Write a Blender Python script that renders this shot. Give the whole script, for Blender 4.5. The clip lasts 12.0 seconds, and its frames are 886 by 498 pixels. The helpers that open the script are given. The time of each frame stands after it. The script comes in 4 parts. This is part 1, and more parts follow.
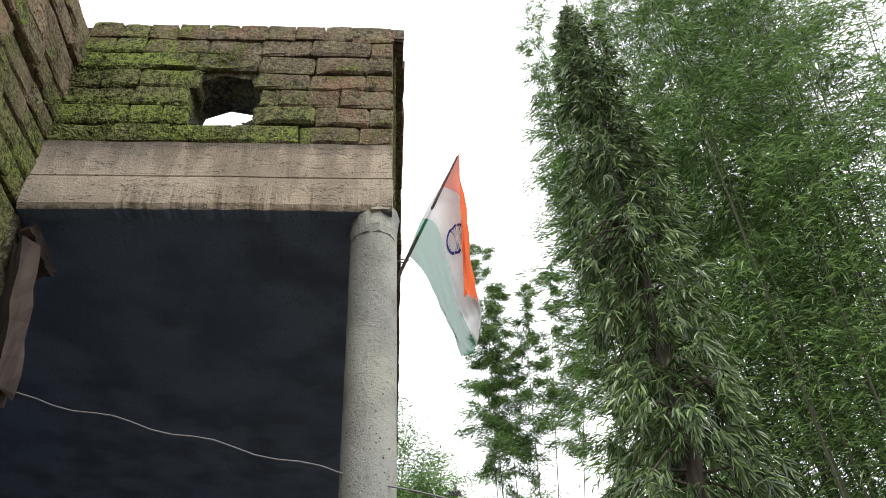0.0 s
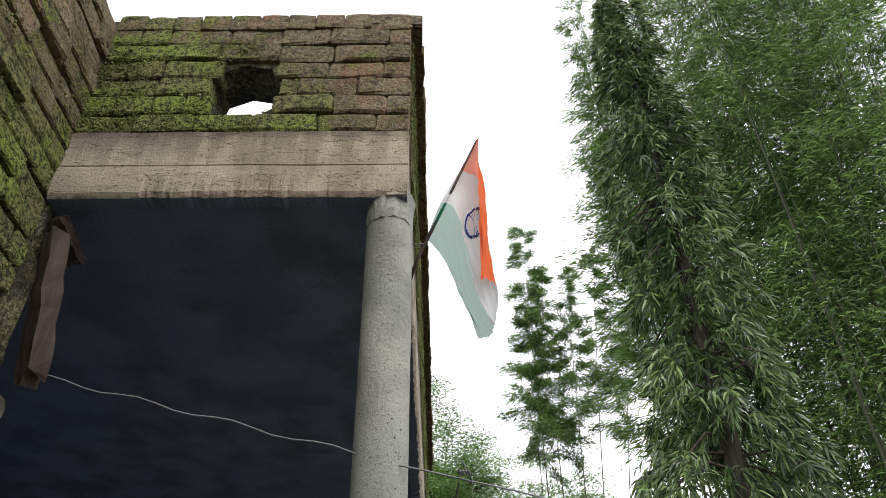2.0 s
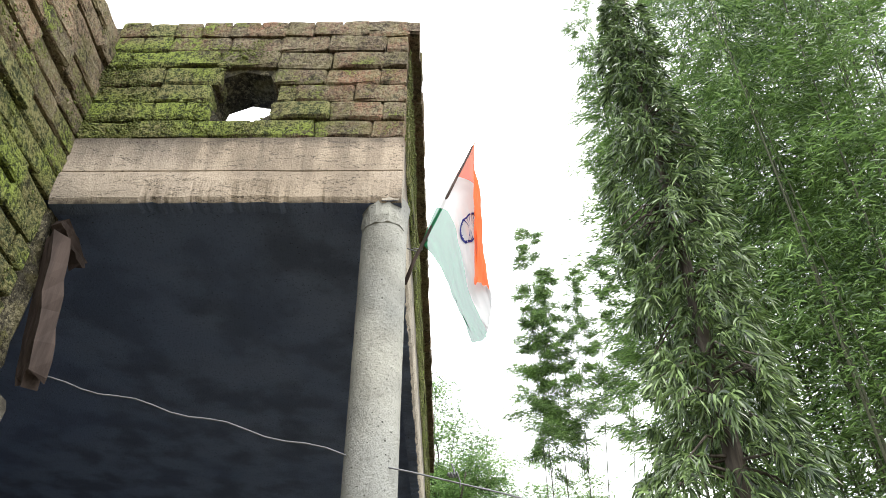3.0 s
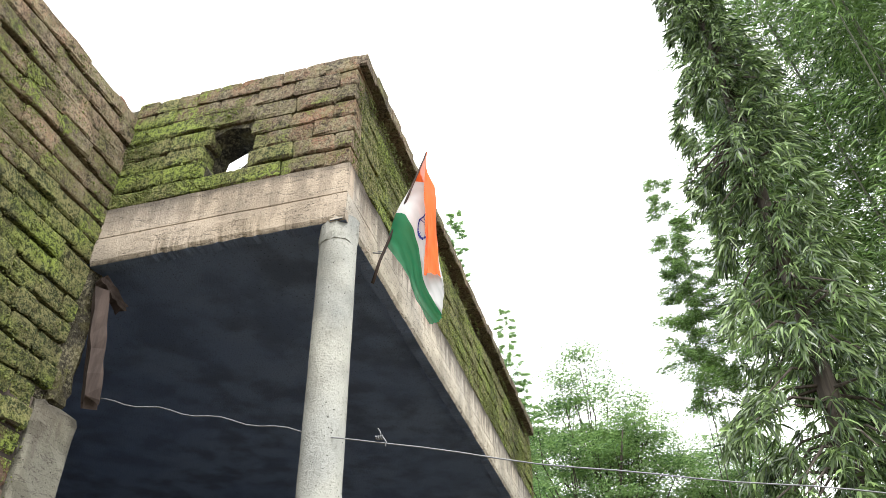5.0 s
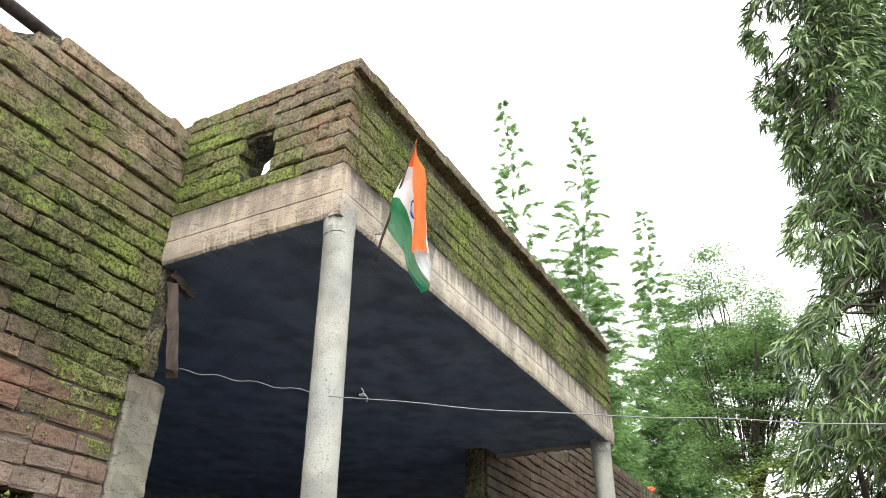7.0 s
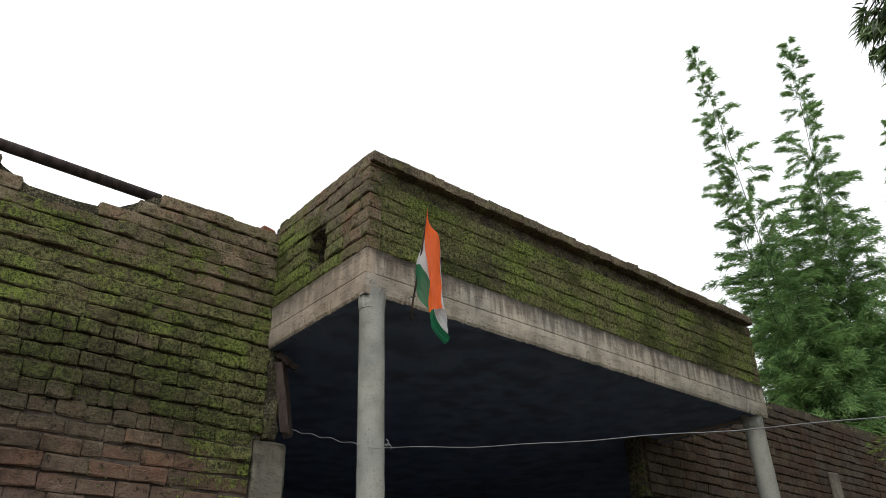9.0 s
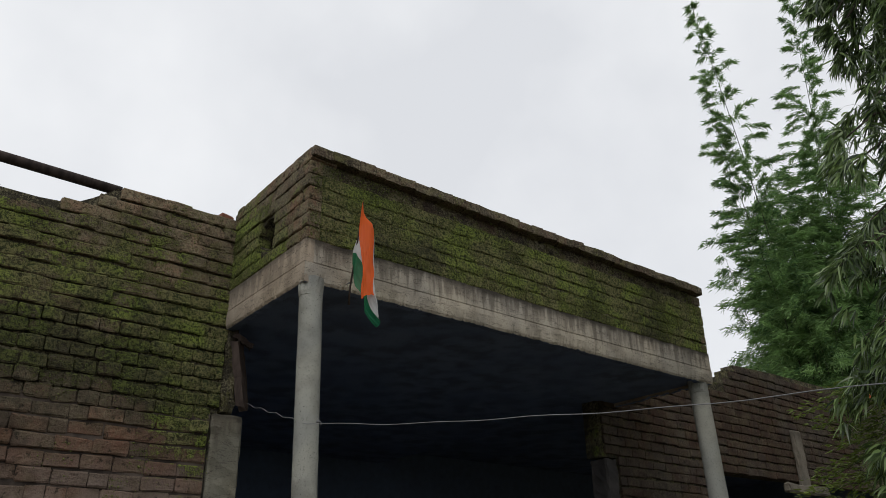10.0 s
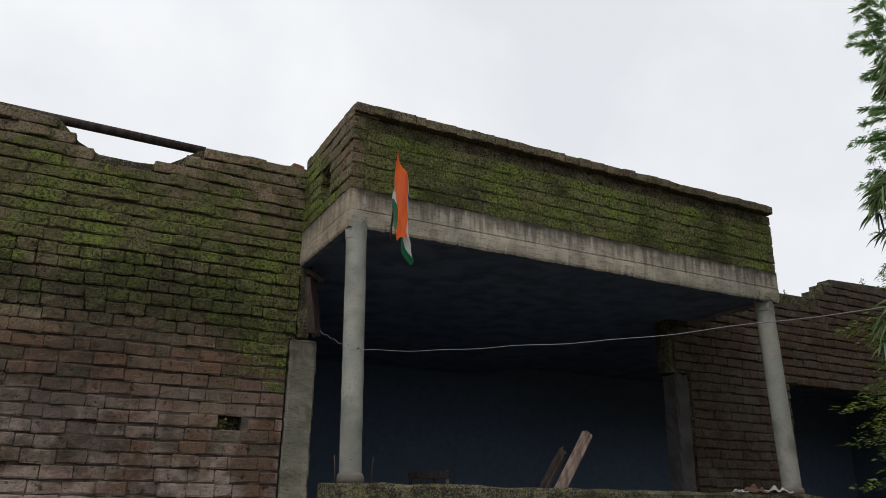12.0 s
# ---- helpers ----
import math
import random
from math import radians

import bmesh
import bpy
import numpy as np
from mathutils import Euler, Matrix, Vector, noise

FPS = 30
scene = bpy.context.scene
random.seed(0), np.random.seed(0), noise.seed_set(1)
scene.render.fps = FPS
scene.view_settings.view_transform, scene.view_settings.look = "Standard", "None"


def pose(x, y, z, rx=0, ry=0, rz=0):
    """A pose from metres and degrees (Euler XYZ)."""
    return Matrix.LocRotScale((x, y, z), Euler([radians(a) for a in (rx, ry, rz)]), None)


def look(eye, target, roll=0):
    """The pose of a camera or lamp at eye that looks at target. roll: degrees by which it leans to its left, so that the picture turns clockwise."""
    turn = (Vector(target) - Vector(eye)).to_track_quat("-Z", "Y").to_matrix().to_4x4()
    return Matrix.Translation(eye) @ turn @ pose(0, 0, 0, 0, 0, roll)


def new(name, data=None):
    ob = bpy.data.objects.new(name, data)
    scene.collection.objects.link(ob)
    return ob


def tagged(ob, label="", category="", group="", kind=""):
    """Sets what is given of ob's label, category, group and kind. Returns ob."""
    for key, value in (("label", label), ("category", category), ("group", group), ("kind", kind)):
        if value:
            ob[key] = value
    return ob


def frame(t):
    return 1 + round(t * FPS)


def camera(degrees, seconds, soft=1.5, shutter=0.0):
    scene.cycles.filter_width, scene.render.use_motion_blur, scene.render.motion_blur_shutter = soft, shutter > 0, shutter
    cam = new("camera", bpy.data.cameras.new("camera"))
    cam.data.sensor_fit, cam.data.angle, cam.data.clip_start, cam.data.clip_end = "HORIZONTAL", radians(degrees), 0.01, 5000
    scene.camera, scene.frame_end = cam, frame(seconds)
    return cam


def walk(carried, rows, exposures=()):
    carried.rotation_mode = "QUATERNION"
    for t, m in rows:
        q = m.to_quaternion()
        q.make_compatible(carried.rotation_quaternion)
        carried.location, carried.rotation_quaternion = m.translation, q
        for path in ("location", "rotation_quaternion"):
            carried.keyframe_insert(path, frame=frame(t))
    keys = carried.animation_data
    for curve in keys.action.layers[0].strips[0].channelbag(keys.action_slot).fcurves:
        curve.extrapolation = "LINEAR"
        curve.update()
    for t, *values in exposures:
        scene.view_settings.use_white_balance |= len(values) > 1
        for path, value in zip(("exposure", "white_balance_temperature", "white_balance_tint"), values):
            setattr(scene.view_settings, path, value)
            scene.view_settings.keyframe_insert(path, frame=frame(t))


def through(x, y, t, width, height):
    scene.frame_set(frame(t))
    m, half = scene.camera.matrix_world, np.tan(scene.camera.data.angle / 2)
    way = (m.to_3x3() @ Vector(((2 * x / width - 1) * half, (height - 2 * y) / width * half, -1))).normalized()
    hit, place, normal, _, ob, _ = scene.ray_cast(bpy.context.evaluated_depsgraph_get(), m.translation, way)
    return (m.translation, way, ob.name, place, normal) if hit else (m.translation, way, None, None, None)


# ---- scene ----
cam = camera(60.1, 12.0, soft=0.45)
PATH = [
    (0, (-1.927, -0.003, 1.856), (-0.399, -0.134, 3.14), -2.8),
    (0.5, (-1.942, -0.066, 1.851), (-0.39, -0.189, 3.106), -2.6),
    (1, (-1.94, -0.085, 1.841), (-0.381, -0.167, 3.092), -1.8),
    (1.5, (-1.938, -0.104, 1.837), (-0.379, -0.146, 3.089), -1.1),
    (2, (-1.951, -0.105, 1.837), (-0.393, -0.119, 3.091), -0.7),
    (2.5, (-1.97, -0.118, 1.839), (-0.414, -0.116, 3.095), -0.2),
    (3, (-1.992, -0.156, 1.825), (-0.435, -0.149, 3.08), 0.0),
    (3.2, (-1.985, -0.192, 1.81), (-0.414, -0.186, 3.049), 0.2),
    (4.8, (-2.203, -0.986, 1.631), (-0.665, -0.57, 2.839), 1.5),
    (5, (-2.315, -1.057, 1.595), (-0.771, -0.639, 2.796), -0.5),
    (5.5, (-2.506, -1.241, 1.608), (-0.943, -0.759, 2.76), -2.5),
    (6, (-2.65, -1.512, 1.582), (-1.046, -0.892, 2.602), -0.8),
    (6.5, (-2.681, -1.777, 1.532), (-1.098, -1.079, 2.536), -0.7),
    (7, (-2.659, -2.051, 1.539), (-1.135, -1.225, 2.538), 1.1),
    (7.5, (-2.664, -2.37, 1.544), (-1.227, -1.39, 2.532), -0.3),
    (7.7, (-2.655, -2.486, 1.542), (-1.228, -1.492, 2.528), -0.4),
    (9.3, (-2.333, -3.856, 1.651), (-1.231, -2.473, 2.585), -0.8),
    (9.5, (-2.286, -3.969, 1.66), (-1.18, -2.582, 2.584), -0.6),
    (10, (-2.259, -4.325, 1.652), (-1.122, -2.911, 2.492), -1.0),
    (10.5, (-2.271, -4.678, 1.677), (-1.115, -3.252, 2.468), -5.9),
    (11, (-2.244, -4.9, 1.667), (-1.087, -3.447, 2.409), -7.0),
    (11.5, (-2.093, -5.089, 1.655), (-0.978, -3.563, 2.31), -4.6),
    (12, (-1.853, -5.302, 1.641), (-0.996, -3.607, 2.267), 1.0),
]
EXPOSURES = [(0, 1.45), (0.8, 1.3), (1.6, 0.98), (2.0, 1.27), (2.4, 1.98), (3.2, 2.12), (4.8, 2.28), (5.5, 2.28), (6.0, 2.05), (6.5, 2.25), (7.7, 2.33), (9.3, 0.35), (10, 0.12), (12, 0.2)]
walk(cam, [(t, look(eye, target, roll)) for t, eye, target, roll in PATH], EXPOSURES)

# ---- sky and sun ----
world = bpy.data.worlds.new("overcast_sky")
scene.world = world
world.use_nodes = True
wn, wl = world.node_tree.nodes, world.node_tree.links
wn.clear()
w_out, w_bg = wn.new("ShaderNodeOutputWorld"), wn.new("ShaderNodeBackground")
w_sky, w_mix, w_noise, w_ramp, w_co = (wn.new("ShaderNodeTexSky"), wn.new("ShaderNodeMix"), wn.new("ShaderNodeTexNoise"),
                                       wn.new("ShaderNodeValToRGB"), wn.new("ShaderNodeTexCoord"))
w_scale = wn.new("ShaderNodeVectorMath")
w_sky.sky_type, w_sky.sun_disc = "NISHITA", False
w_sky.sun_elevation, w_sky.sun_rotation = radians(55), radians(230)
w_scale.operation = "SCALE"
w_scale.inputs["Scale"].default_value = 0.1
wl.new(w_sky.outputs[0], w_scale.inputs[0])
w_noise.inputs["Scale"].default_value, w_noise.inputs["Detail"].default_value = 2.6, 5.0
w_ramp.color_ramp.elements[0].position, w_ramp.color_ramp.elements[0].color = 0.35, (0.71, 0.725, 0.755, 1)
w_ramp.color_ramp.elements[1].position, w_ramp.color_ramp.elements[1].color = 0.68, (0.89, 0.90, 0.915, 1)
wl.new(w_co.outputs["Generated"], w_noise.inputs["Vector"])
wl.new(w_noise.outputs[0], w_ramp.inputs[0])
w_mix.data_type = "RGBA"
w_mix.inputs["Factor"].default_value = 0.93
wl.new(w_scale.outputs[0], w_mix.inputs["A"])
wl.new(w_ramp.outputs[0], w_mix.inputs["B"])
wl.new(w_mix.outputs["Result"], w_bg.inputs[0])
wl.new(w_bg.outputs[0], w_out.inputs[0])
w_bg.inputs[1].default_value = 1.0
sun = new("sun", bpy.data.lights.new("sun", "SUN"))
sun.data.energy, sun.data.angle, sun.data.color = 0.9, radians(25), (1.0, 0.975, 0.94)
sun.matrix_world = look((-6, -5, 12), (0, 0, 0))

# ---- materials ----
class Net:
    """A small helper that wires the nodes of one material."""
    def __init__(self, name, rough=0.9, spec=0.3):
        self.m = bpy.data.materials.new(name)
        self.m.use_nodes = True
        self.t = self.m.node_tree
        self.b = self.t.nodes["Principled BSDF"]
        self.b.inputs["Roughness"].default_value = rough
        self.b.inputs["Specular IOR Level"].default_value = spec
        self.pos = self.t.nodes.new("ShaderNodeNewGeometry").outputs["Position"]

    def set(self, socket, value):
        if hasattr(value, "links"):
            self.t.links.new(value, socket)
        elif isinstance(value, tuple) and len(value) == 3 and socket.type == "RGBA":
            socket.default_value = (*value, 1)
        else:
            socket.default_value = value

    def noise(self, scale, detail=3.0, stretch=None, rough=0.55):
        n = self.t.nodes.new("ShaderNodeTexNoise")
        n.inputs["Scale"].default_value, n.inputs["Detail"].default_value, n.inputs["Roughness"].default_value = scale, detail, rough
        v = self.pos
        if stretch:
            v = self.vec("MULTIPLY", v, stretch)
        self.set(n.inputs["Vector"], v)
        return n.outputs[0]

    def voronoi(self, scale):
        n = self.t.nodes.new("ShaderNodeTexVoronoi")
        n.inputs["Scale"].default_value = scale
        self.set(n.inputs["Vector"], self.pos)
        return n.outputs["Distance"]

    def vec(self, op, a, b):
        n = self.t.nodes.new("ShaderNodeVectorMath")
        n.operation = op
        self.set(n.inputs[0], a), self.set(n.inputs[1], b)
        return n.outputs[0]

    def math(self, op, a, b=0.0, clamp=False):
        n = self.t.nodes.new("ShaderNodeMath")
        n.operation, n.use_clamp = op, clamp
        self.set(n.inputs[0], a), self.set(n.inputs[1], b)
        return n.outputs[0]

    def step(self, v, lo, hi, a=0.0, b=1.0):
        n = self.t.nodes.new("ShaderNodeMapRange")
        n.interpolation_type = "SMOOTHSTEP"
        for k, val in enumerate((v, lo, hi, a, b)):
            self.set(n.inputs[k], val)
        return n.outputs[0]

    def mix(self, f, a, b):
        n = self.t.nodes.new("ShaderNodeMix")
        n.data_type = "RGBA"
        self.set(n.inputs["Factor"], f), self.set(n.inputs["A"], a), self.set(n.inputs["B"], b)
        return n.outputs["Result"]

    def axis(self, k):
        n = self.t.nodes.new("ShaderNodeSeparateXYZ")
        self.set(n.inputs[0], self.pos)
        return n.outputs[k]

    def up(self):
        n = self.t.nodes.new("ShaderNodeSeparateXYZ")
        g = self.t.nodes.new("ShaderNodeNewGeometry")
        self.set(n.inputs[0], g.outputs["Normal"])
        return n.outputs[2]

    def random(self):
        return self.t.nodes.new("ShaderNodeObjectInfo").outputs["Random"]

    def island(self):
        return self.t.nodes.new("ShaderNodeNewGeometry").outputs["Random Per Island"]

    def bump(self, height, distance, strength=1.0, over=None):
        n = self.t.nodes.new("ShaderNodeBump")
        n.inputs["Strength"].default_value, n.inputs["Distance"].default_value = strength, distance
        self.set(n.inputs["Height"], height)
        if over is not None:
            self.set(n.inputs["Normal"], over)
        return n.outputs[0]

    def done(self, colour, normal=None):
        self.set(self.b.inputs["Base Color"], colour)
        if normal is not None:
            self.set(self.b.inputs["Normal"], normal)
        return self.m


def mossy(n, ground, amount, speckle=1.0, bright=(0.218, 0.270, 0.058), deep=(0.038, 0.050, 0.020)):
    """Lays ragged granular moss and pale lichen over a colour, low spots darkened like shaded crevices; amount is a
    socket or a number from 0 to 1.
    """
    patch = n.math("ADD", n.math("MULTIPLY", n.noise(1.9, 5.0), 0.75), n.math("MULTIPLY", n.noise(9.0, 6.0, None, 0.62), 0.75))
    patch = n.math("ADD", patch, n.math("MULTIPLY", n.up(), 0.15))
    coarse, mid, fine = n.noise(17.0, 5.0, None, 0.62), n.noise(46.0, 5.0, None, 0.70), n.noise(120.0, 3.0, None, 0.7)
    tone = n.math("ADD", n.math("MULTIPLY", mid, 0.62), n.math("MULTIPLY", fine, 0.42))
    level = n.math("ADD", n.math("ADD", patch, amount), n.math("MULTIPLY", n.math("SUBTRACT", tone, 0.52), 1.0))
    cover = n.step(level, 0.92, 1.10)
    lichen = n.step(n.math("ADD", n.noise(64.0, 4.0, None, 0.75), n.math("MULTIPLY", n.noise(5.0, 4.0), 0.45)), 0.72, 0.82, 0.0, 0.6)
    # fine low spots go near-black: crevice shade put into the colour
    worn = n.mix(n.step(tone, 0.43, 0.56, 0.75, 0.0), ground, (0.016, 0.015, 0.011))
    worn = n.mix(n.step(n.noise(11.0, 5.0), 0.48, 0.66, 0.0, 0.55), worn, (0.150, 0.135, 0.062))
    worn = n.mix(lichen, worn, (0.27, 0.245, 0.155))
    under = n.mix(speckle, ground, worn)
    hue = n.mix(n.step(n.noise(3.2, 5.0), 0.42, 0.62), (0.205, 0.192, 0.085), bright)
    # moss colour also darkens in its low spots, for shade between tufts
    green = n.mix(n.step(tone, 0.44, 0.575), deep, hue)
    colour = n.mix(cover, under, green)
    # coarse hollows get painted crevice shade as well
    colour = n.mix(n.step(coarse, 0.32, 0.42, 0.75, 0.0), colour, (0.014, 0.014, 0.010))
    height = n.math("ADD", n.math("MULTIPLY", coarse, 1.1), n.math("MULTIPLY", tone, n.math("ADD", n.math("MULTIPLY", cover, 0.5), 0.8)))
    return colour, n.bump(height, 0.024, 1.0)


def brick_material(name, kind):
    n = Net(name, 0.95, 0.15)
    base = n.mix(n.random(), (0.27, 0.140, 0.088), (0.160, 0.122, 0.090))
    base = n.mix(n.step(n.noise(7.0, 6.0), 0.30, 0.70), base, (0.135, 0.112, 0.075))
    base = n.mix(n.step(n.noise(48.0, 3.0), 0.52, 0.70, 0.0, 0.55), base, (0.20, 0.165, 0.12))
    tilt = n.math("MULTIPLY", n.math("SUBTRACT", n.random(), 0.5), 0.10)
    x, y, z = n.axis(0), n.axis(1), n.axis(2)
    speckle = 1.0
    if kind == "side":      # greenest low down beside the house wall
        amount = n.math("ADD", n.step(y, 0.0, 1.1, 0.10, 0.46), n.step(z, 4.0, 4.75, 0.10, -0.14))
    elif kind == "front":
        amount = n.math("ADD", n.step(z, 4.0, 4.65, 0.36, 0.42), n.step(x, 0.0, 4.9, 0.16, 0.08))
        base = n.mix(0.5, base, (0.07, 0.055, 0.035))
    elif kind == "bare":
        # moss-free course below the coping: algae black and coping shade in one colour
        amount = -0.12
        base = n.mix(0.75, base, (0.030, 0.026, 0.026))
    elif kind == "coping":
        amount = 0.05
        base = n.mix(0.45, base, (0.10, 0.08, 0.065))
    elif kind == "left":    # mossy above, bare red and salt-stained below
        amount = n.math("ADD", n.math("ADD", n.step(z, 2.7, 3.3, -0.16, 0.33), n.step(z, 4.05, 4.5, 0.0, -0.22)), n.math("MULTIPLY", n.step(x, -0.90, -0.15, 0.0, 0.52), n.math("MULTIPLY", n.step(z, 1.8, 2.9, 0.25, 1.0), n.step(z, 3.9, 3.4))))
        base = n.mix(n.step(z, 2.8, 3.1, 0.0, 0.55), base, n.mix(n.random(), (0.33, 0.25, 0.165), (0.21, 0.17, 0.12)))
        base = n.mix(n.step(z, 3.0, 2.7, 0.0, 0.65), base, n.mix(n.random(), (0.120, 0.060, 0.044), (0.066, 0.046, 0.039)))
        speckle = n.step(z, 2.7, 3.1, 0.25, 1.0)
        salt = n.math("MULTIPLY", n.step(n.noise(2.3, 4.0), 0.36, 0.60), n.step(z, 2.75, 1.9, 0.0, 0.85))
        base = n.mix(salt, base, (0.41, 0.325, 0.285))
    else:
        amount, speckle = -0.10, 0.4
        base = n.mix(0.84, base, (0.050, 0.027, 0.022))
        base = n.mix(n.step(n.noise(2.0, 4.0), 0.42, 0.66, 0.0, 0.7), base, (0.085, 0.072, 0.064))
    colour, normal = mossy(n, base, n.math("ADD", amount, tilt), speckle)
    if kind in ("left", "front"):     # blackened patches where water runs
        level = n.math("ADD", n.noise(1.4, 5.0), n.math("MULTIPLY", n.noise(16.0, 4.0), 0.35))
        if kind == "left":
            level = n.math("SUBTRACT", level, n.step(x, -0.75, -0.25, 0.0, 0.16))
            level = n.math("ADD", level, n.math("MULTIPLY", n.step(z, 2.85, 3.05), n.step(z, 3.55, 3.25, 0.0, 0.16)))
        colour = n.mix(n.step(level, 0.66, 0.84, 0.0, 0.58 if kind == "left" else 0.68), colour, (0.020, 0.020, 0.014))
    return n.done(colour, normal)


def mortar_material(name="old_mortar", amount=0.06):
    n = Net(name, 0.95, 0.1)
    c = n.mix(n.noise(14.0, 5.0), (0.026, 0.024, 0.018), (0.095, 0.085, 0.062))
    colour, normal = mossy(n, c, amount)
    return n.done(colour, normal)


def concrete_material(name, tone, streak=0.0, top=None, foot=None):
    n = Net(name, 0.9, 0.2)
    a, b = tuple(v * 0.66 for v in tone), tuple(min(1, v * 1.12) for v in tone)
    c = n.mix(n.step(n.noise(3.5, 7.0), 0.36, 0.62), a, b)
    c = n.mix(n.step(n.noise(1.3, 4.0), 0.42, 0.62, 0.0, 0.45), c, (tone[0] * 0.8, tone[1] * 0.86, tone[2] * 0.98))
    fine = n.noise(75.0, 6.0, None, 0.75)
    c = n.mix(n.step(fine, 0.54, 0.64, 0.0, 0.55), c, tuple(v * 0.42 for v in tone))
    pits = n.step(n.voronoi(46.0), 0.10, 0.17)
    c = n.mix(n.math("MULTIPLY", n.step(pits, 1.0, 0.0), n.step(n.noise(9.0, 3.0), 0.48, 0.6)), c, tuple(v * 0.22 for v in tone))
    if top is not None:     # rain streaks and a dark weathered upper edge
        run = n.noise(13.0, 7.0, (1.0, 1.0, 0.10), 0.6)
        z = n.axis(2)
        edge = n.step(n.math("ADD", z, n.math("MULTIPLY", n.noise(9.0, 6.0), 0.13)), top + 0.0, top + 0.07)
        stain = n.step(n.math("ADD", n.step(z, top - 0.36, top, 0.0, 0.26), run), 0.63, 0.80, 0.0, streak * 0.7)
        c = n.mix(stain, c, (0.075, 0.062, 0.050))
        c = n.mix(n.math("MULTIPLY", edge, streak), c, (0.050, 0.044, 0.036))
        if foot is not None:    # broken lower arris, darkened in a ragged band
            c = n.mix(n.step(n.math("SUBTRACT", z, n.math("MULTIPLY", n.noise(17.0, 6.0, None, 0.65), 0.052)), foot - 0.012, foot - 0.034, 0.0, 0.9), c, (0.040, 0.036, 0.033))
        crack = n.math("ABSOLUTE", n.math("SUBTRACT", n.noise(4.0, 6.0, (1.0, 1.0, 5.0)), 0.5))
        c = n.mix(n.step(crack, 0.0, 0.010, 0.8, 0.0), c, (0.04, 0.034, 0.028))
    h = n.math("ADD", n.math("MULTIPLY", pits, 0.5), fine)
    return n.done(c, n.bump(h, 0.008, 0.9))


def wood_material(name, tone):
    n = Net(name, 0.85, 0.2)
    g = n.noise(22.0, 5.0, (1.0, 1.0, 0.10))
    c = n.mix(n.step(g, 0.35, 0.65), tuple(v * 0.45 for v in tone), tone)
    return n.done(c, n.bump(g, 0.006, 0.9))


def plain_material(name, tone, rough=0.8, spec=0.3, vary=0.25, scale=12.0):
    n = Net(name, rough, spec)
    c = n.mix(n.noise(scale, 4.0), tuple(v * (1 - vary) for v in tone), tuple(min(1, v * (1 + vary)) for v in tone))
    return n.done(c, n.bump(n.noise(scale * 8, 3.0), 0.003, 0.5))


def leaf_material(name, dark, light, rough=0.55, through=0.35, sheer=0.0, even=0.6):
    """Leaves that shine a little and let some light through."""
    n = Net(name, rough, 0.4)
    c = n.mix(n.math("POWER", n.island(), 1.5), dark, light)
    c = n.mix(n.step(n.noise(0.9, 3.0), 0.35, 0.7, 0.0, even), c, tuple(v * 1.15 for v in light))
    n.set(n.b.inputs["Base Color"], c)
    t = n.t.nodes.new("ShaderNodeBsdfTranslucent")
    n.set(t.inputs[0], c)
    mx = n.t.nodes.new("ShaderNodeMixShader")
    mx.inputs[0].default_value = through
    n.t.links.new(n.b.outputs[0], mx.inputs[1])
    n.t.links.new(t.outputs[0], mx.inputs[2])
    n.t.links.new(mx.outputs[0], n.t.nodes["Material Output"].inputs[0])
    if sheer:                   # open weave of a thin cloth
        clear, over = n.t.nodes.new("ShaderNodeBsdfTransparent"), n.t.nodes.new("ShaderNodeMixShader")
        over.inputs[0].default_value = sheer
        n.t.links.new(mx.outputs[0], over.inputs[1])
        n.t.links.new(clear.outputs[0], over.inputs[2])
        n.t.links.new(over.outputs[0], n.t.nodes["Material Output"].inputs[0])
    return n.m


BRICK_SIDE, BRICK_FRONT = brick_material("weathered_brick", "side"), brick_material("mossy_brick", "front")
BRICK_BARE_SHADED = brick_material("bare_shaded_brick", "bare")
BRICK_COPING, BRICK_LEFT, BRICK_RIGHT = brick_material("coping_brick", "coping"), brick_material("house_brick", "left"), brick_material("old_brick", "right")
MORTAR, MOSSY_MORTAR = mortar_material(), mortar_material("mossy_mortar", 0.28)


def pointing_material():
    n = Net("worn_pointing", 0.95, 0.1)
    c = n.mix(n.step(n.noise(5.0, 6.0), 0.35, 0.65), (0.035, 0.028, 0.024), (0.120, 0.096, 0.080))
    return n.done(c, n.bump(n.noise(60.0, 4.0), 0.006, 0.8))


POINTING = pointing_material()
BEAM = concrete_material("stained_concrete", (0.385, 0.315, 0.235), 0.55, 3.975, 3.65)
# the bluish shade under the porch is put into this base colour
SOFFIT = concrete_material("shade_blue_concrete", (0.135, 0.170, 0.250))
# unseen floor, kept pale so it bounces light onto the ceiling
FLOOR = concrete_material("bounce_cement", (0.36, 0.37, 0.38))
# post tone darkened to stand for the shade it is in
POST_SHADED = concrete_material("shaded_render", (0.085, 0.078, 0.075))
BEAM_FRONT = concrete_material("rain_streaked_concrete", (0.41, 0.365, 0.29), 0.92, 3.975, 3.65)
BEAM_OLD = concrete_material("dirty_concrete", (0.20, 0.175, 0.14))
LOW_WALL = mortar_material("mossy_cement", -0.08)
JAMB = concrete_material("grimy_concrete", (0.215, 0.20, 0.15), 0.7, 2.98)
COLUMN = concrete_material("pitted_concrete", (0.315, 0.312, 0.27))
# blue darkness of the unlit room goes into the wall colour
DARK_WALL = plain_material("shade_blue_wall", (0.125, 0.165, 0.240), 0.95, 0.1)
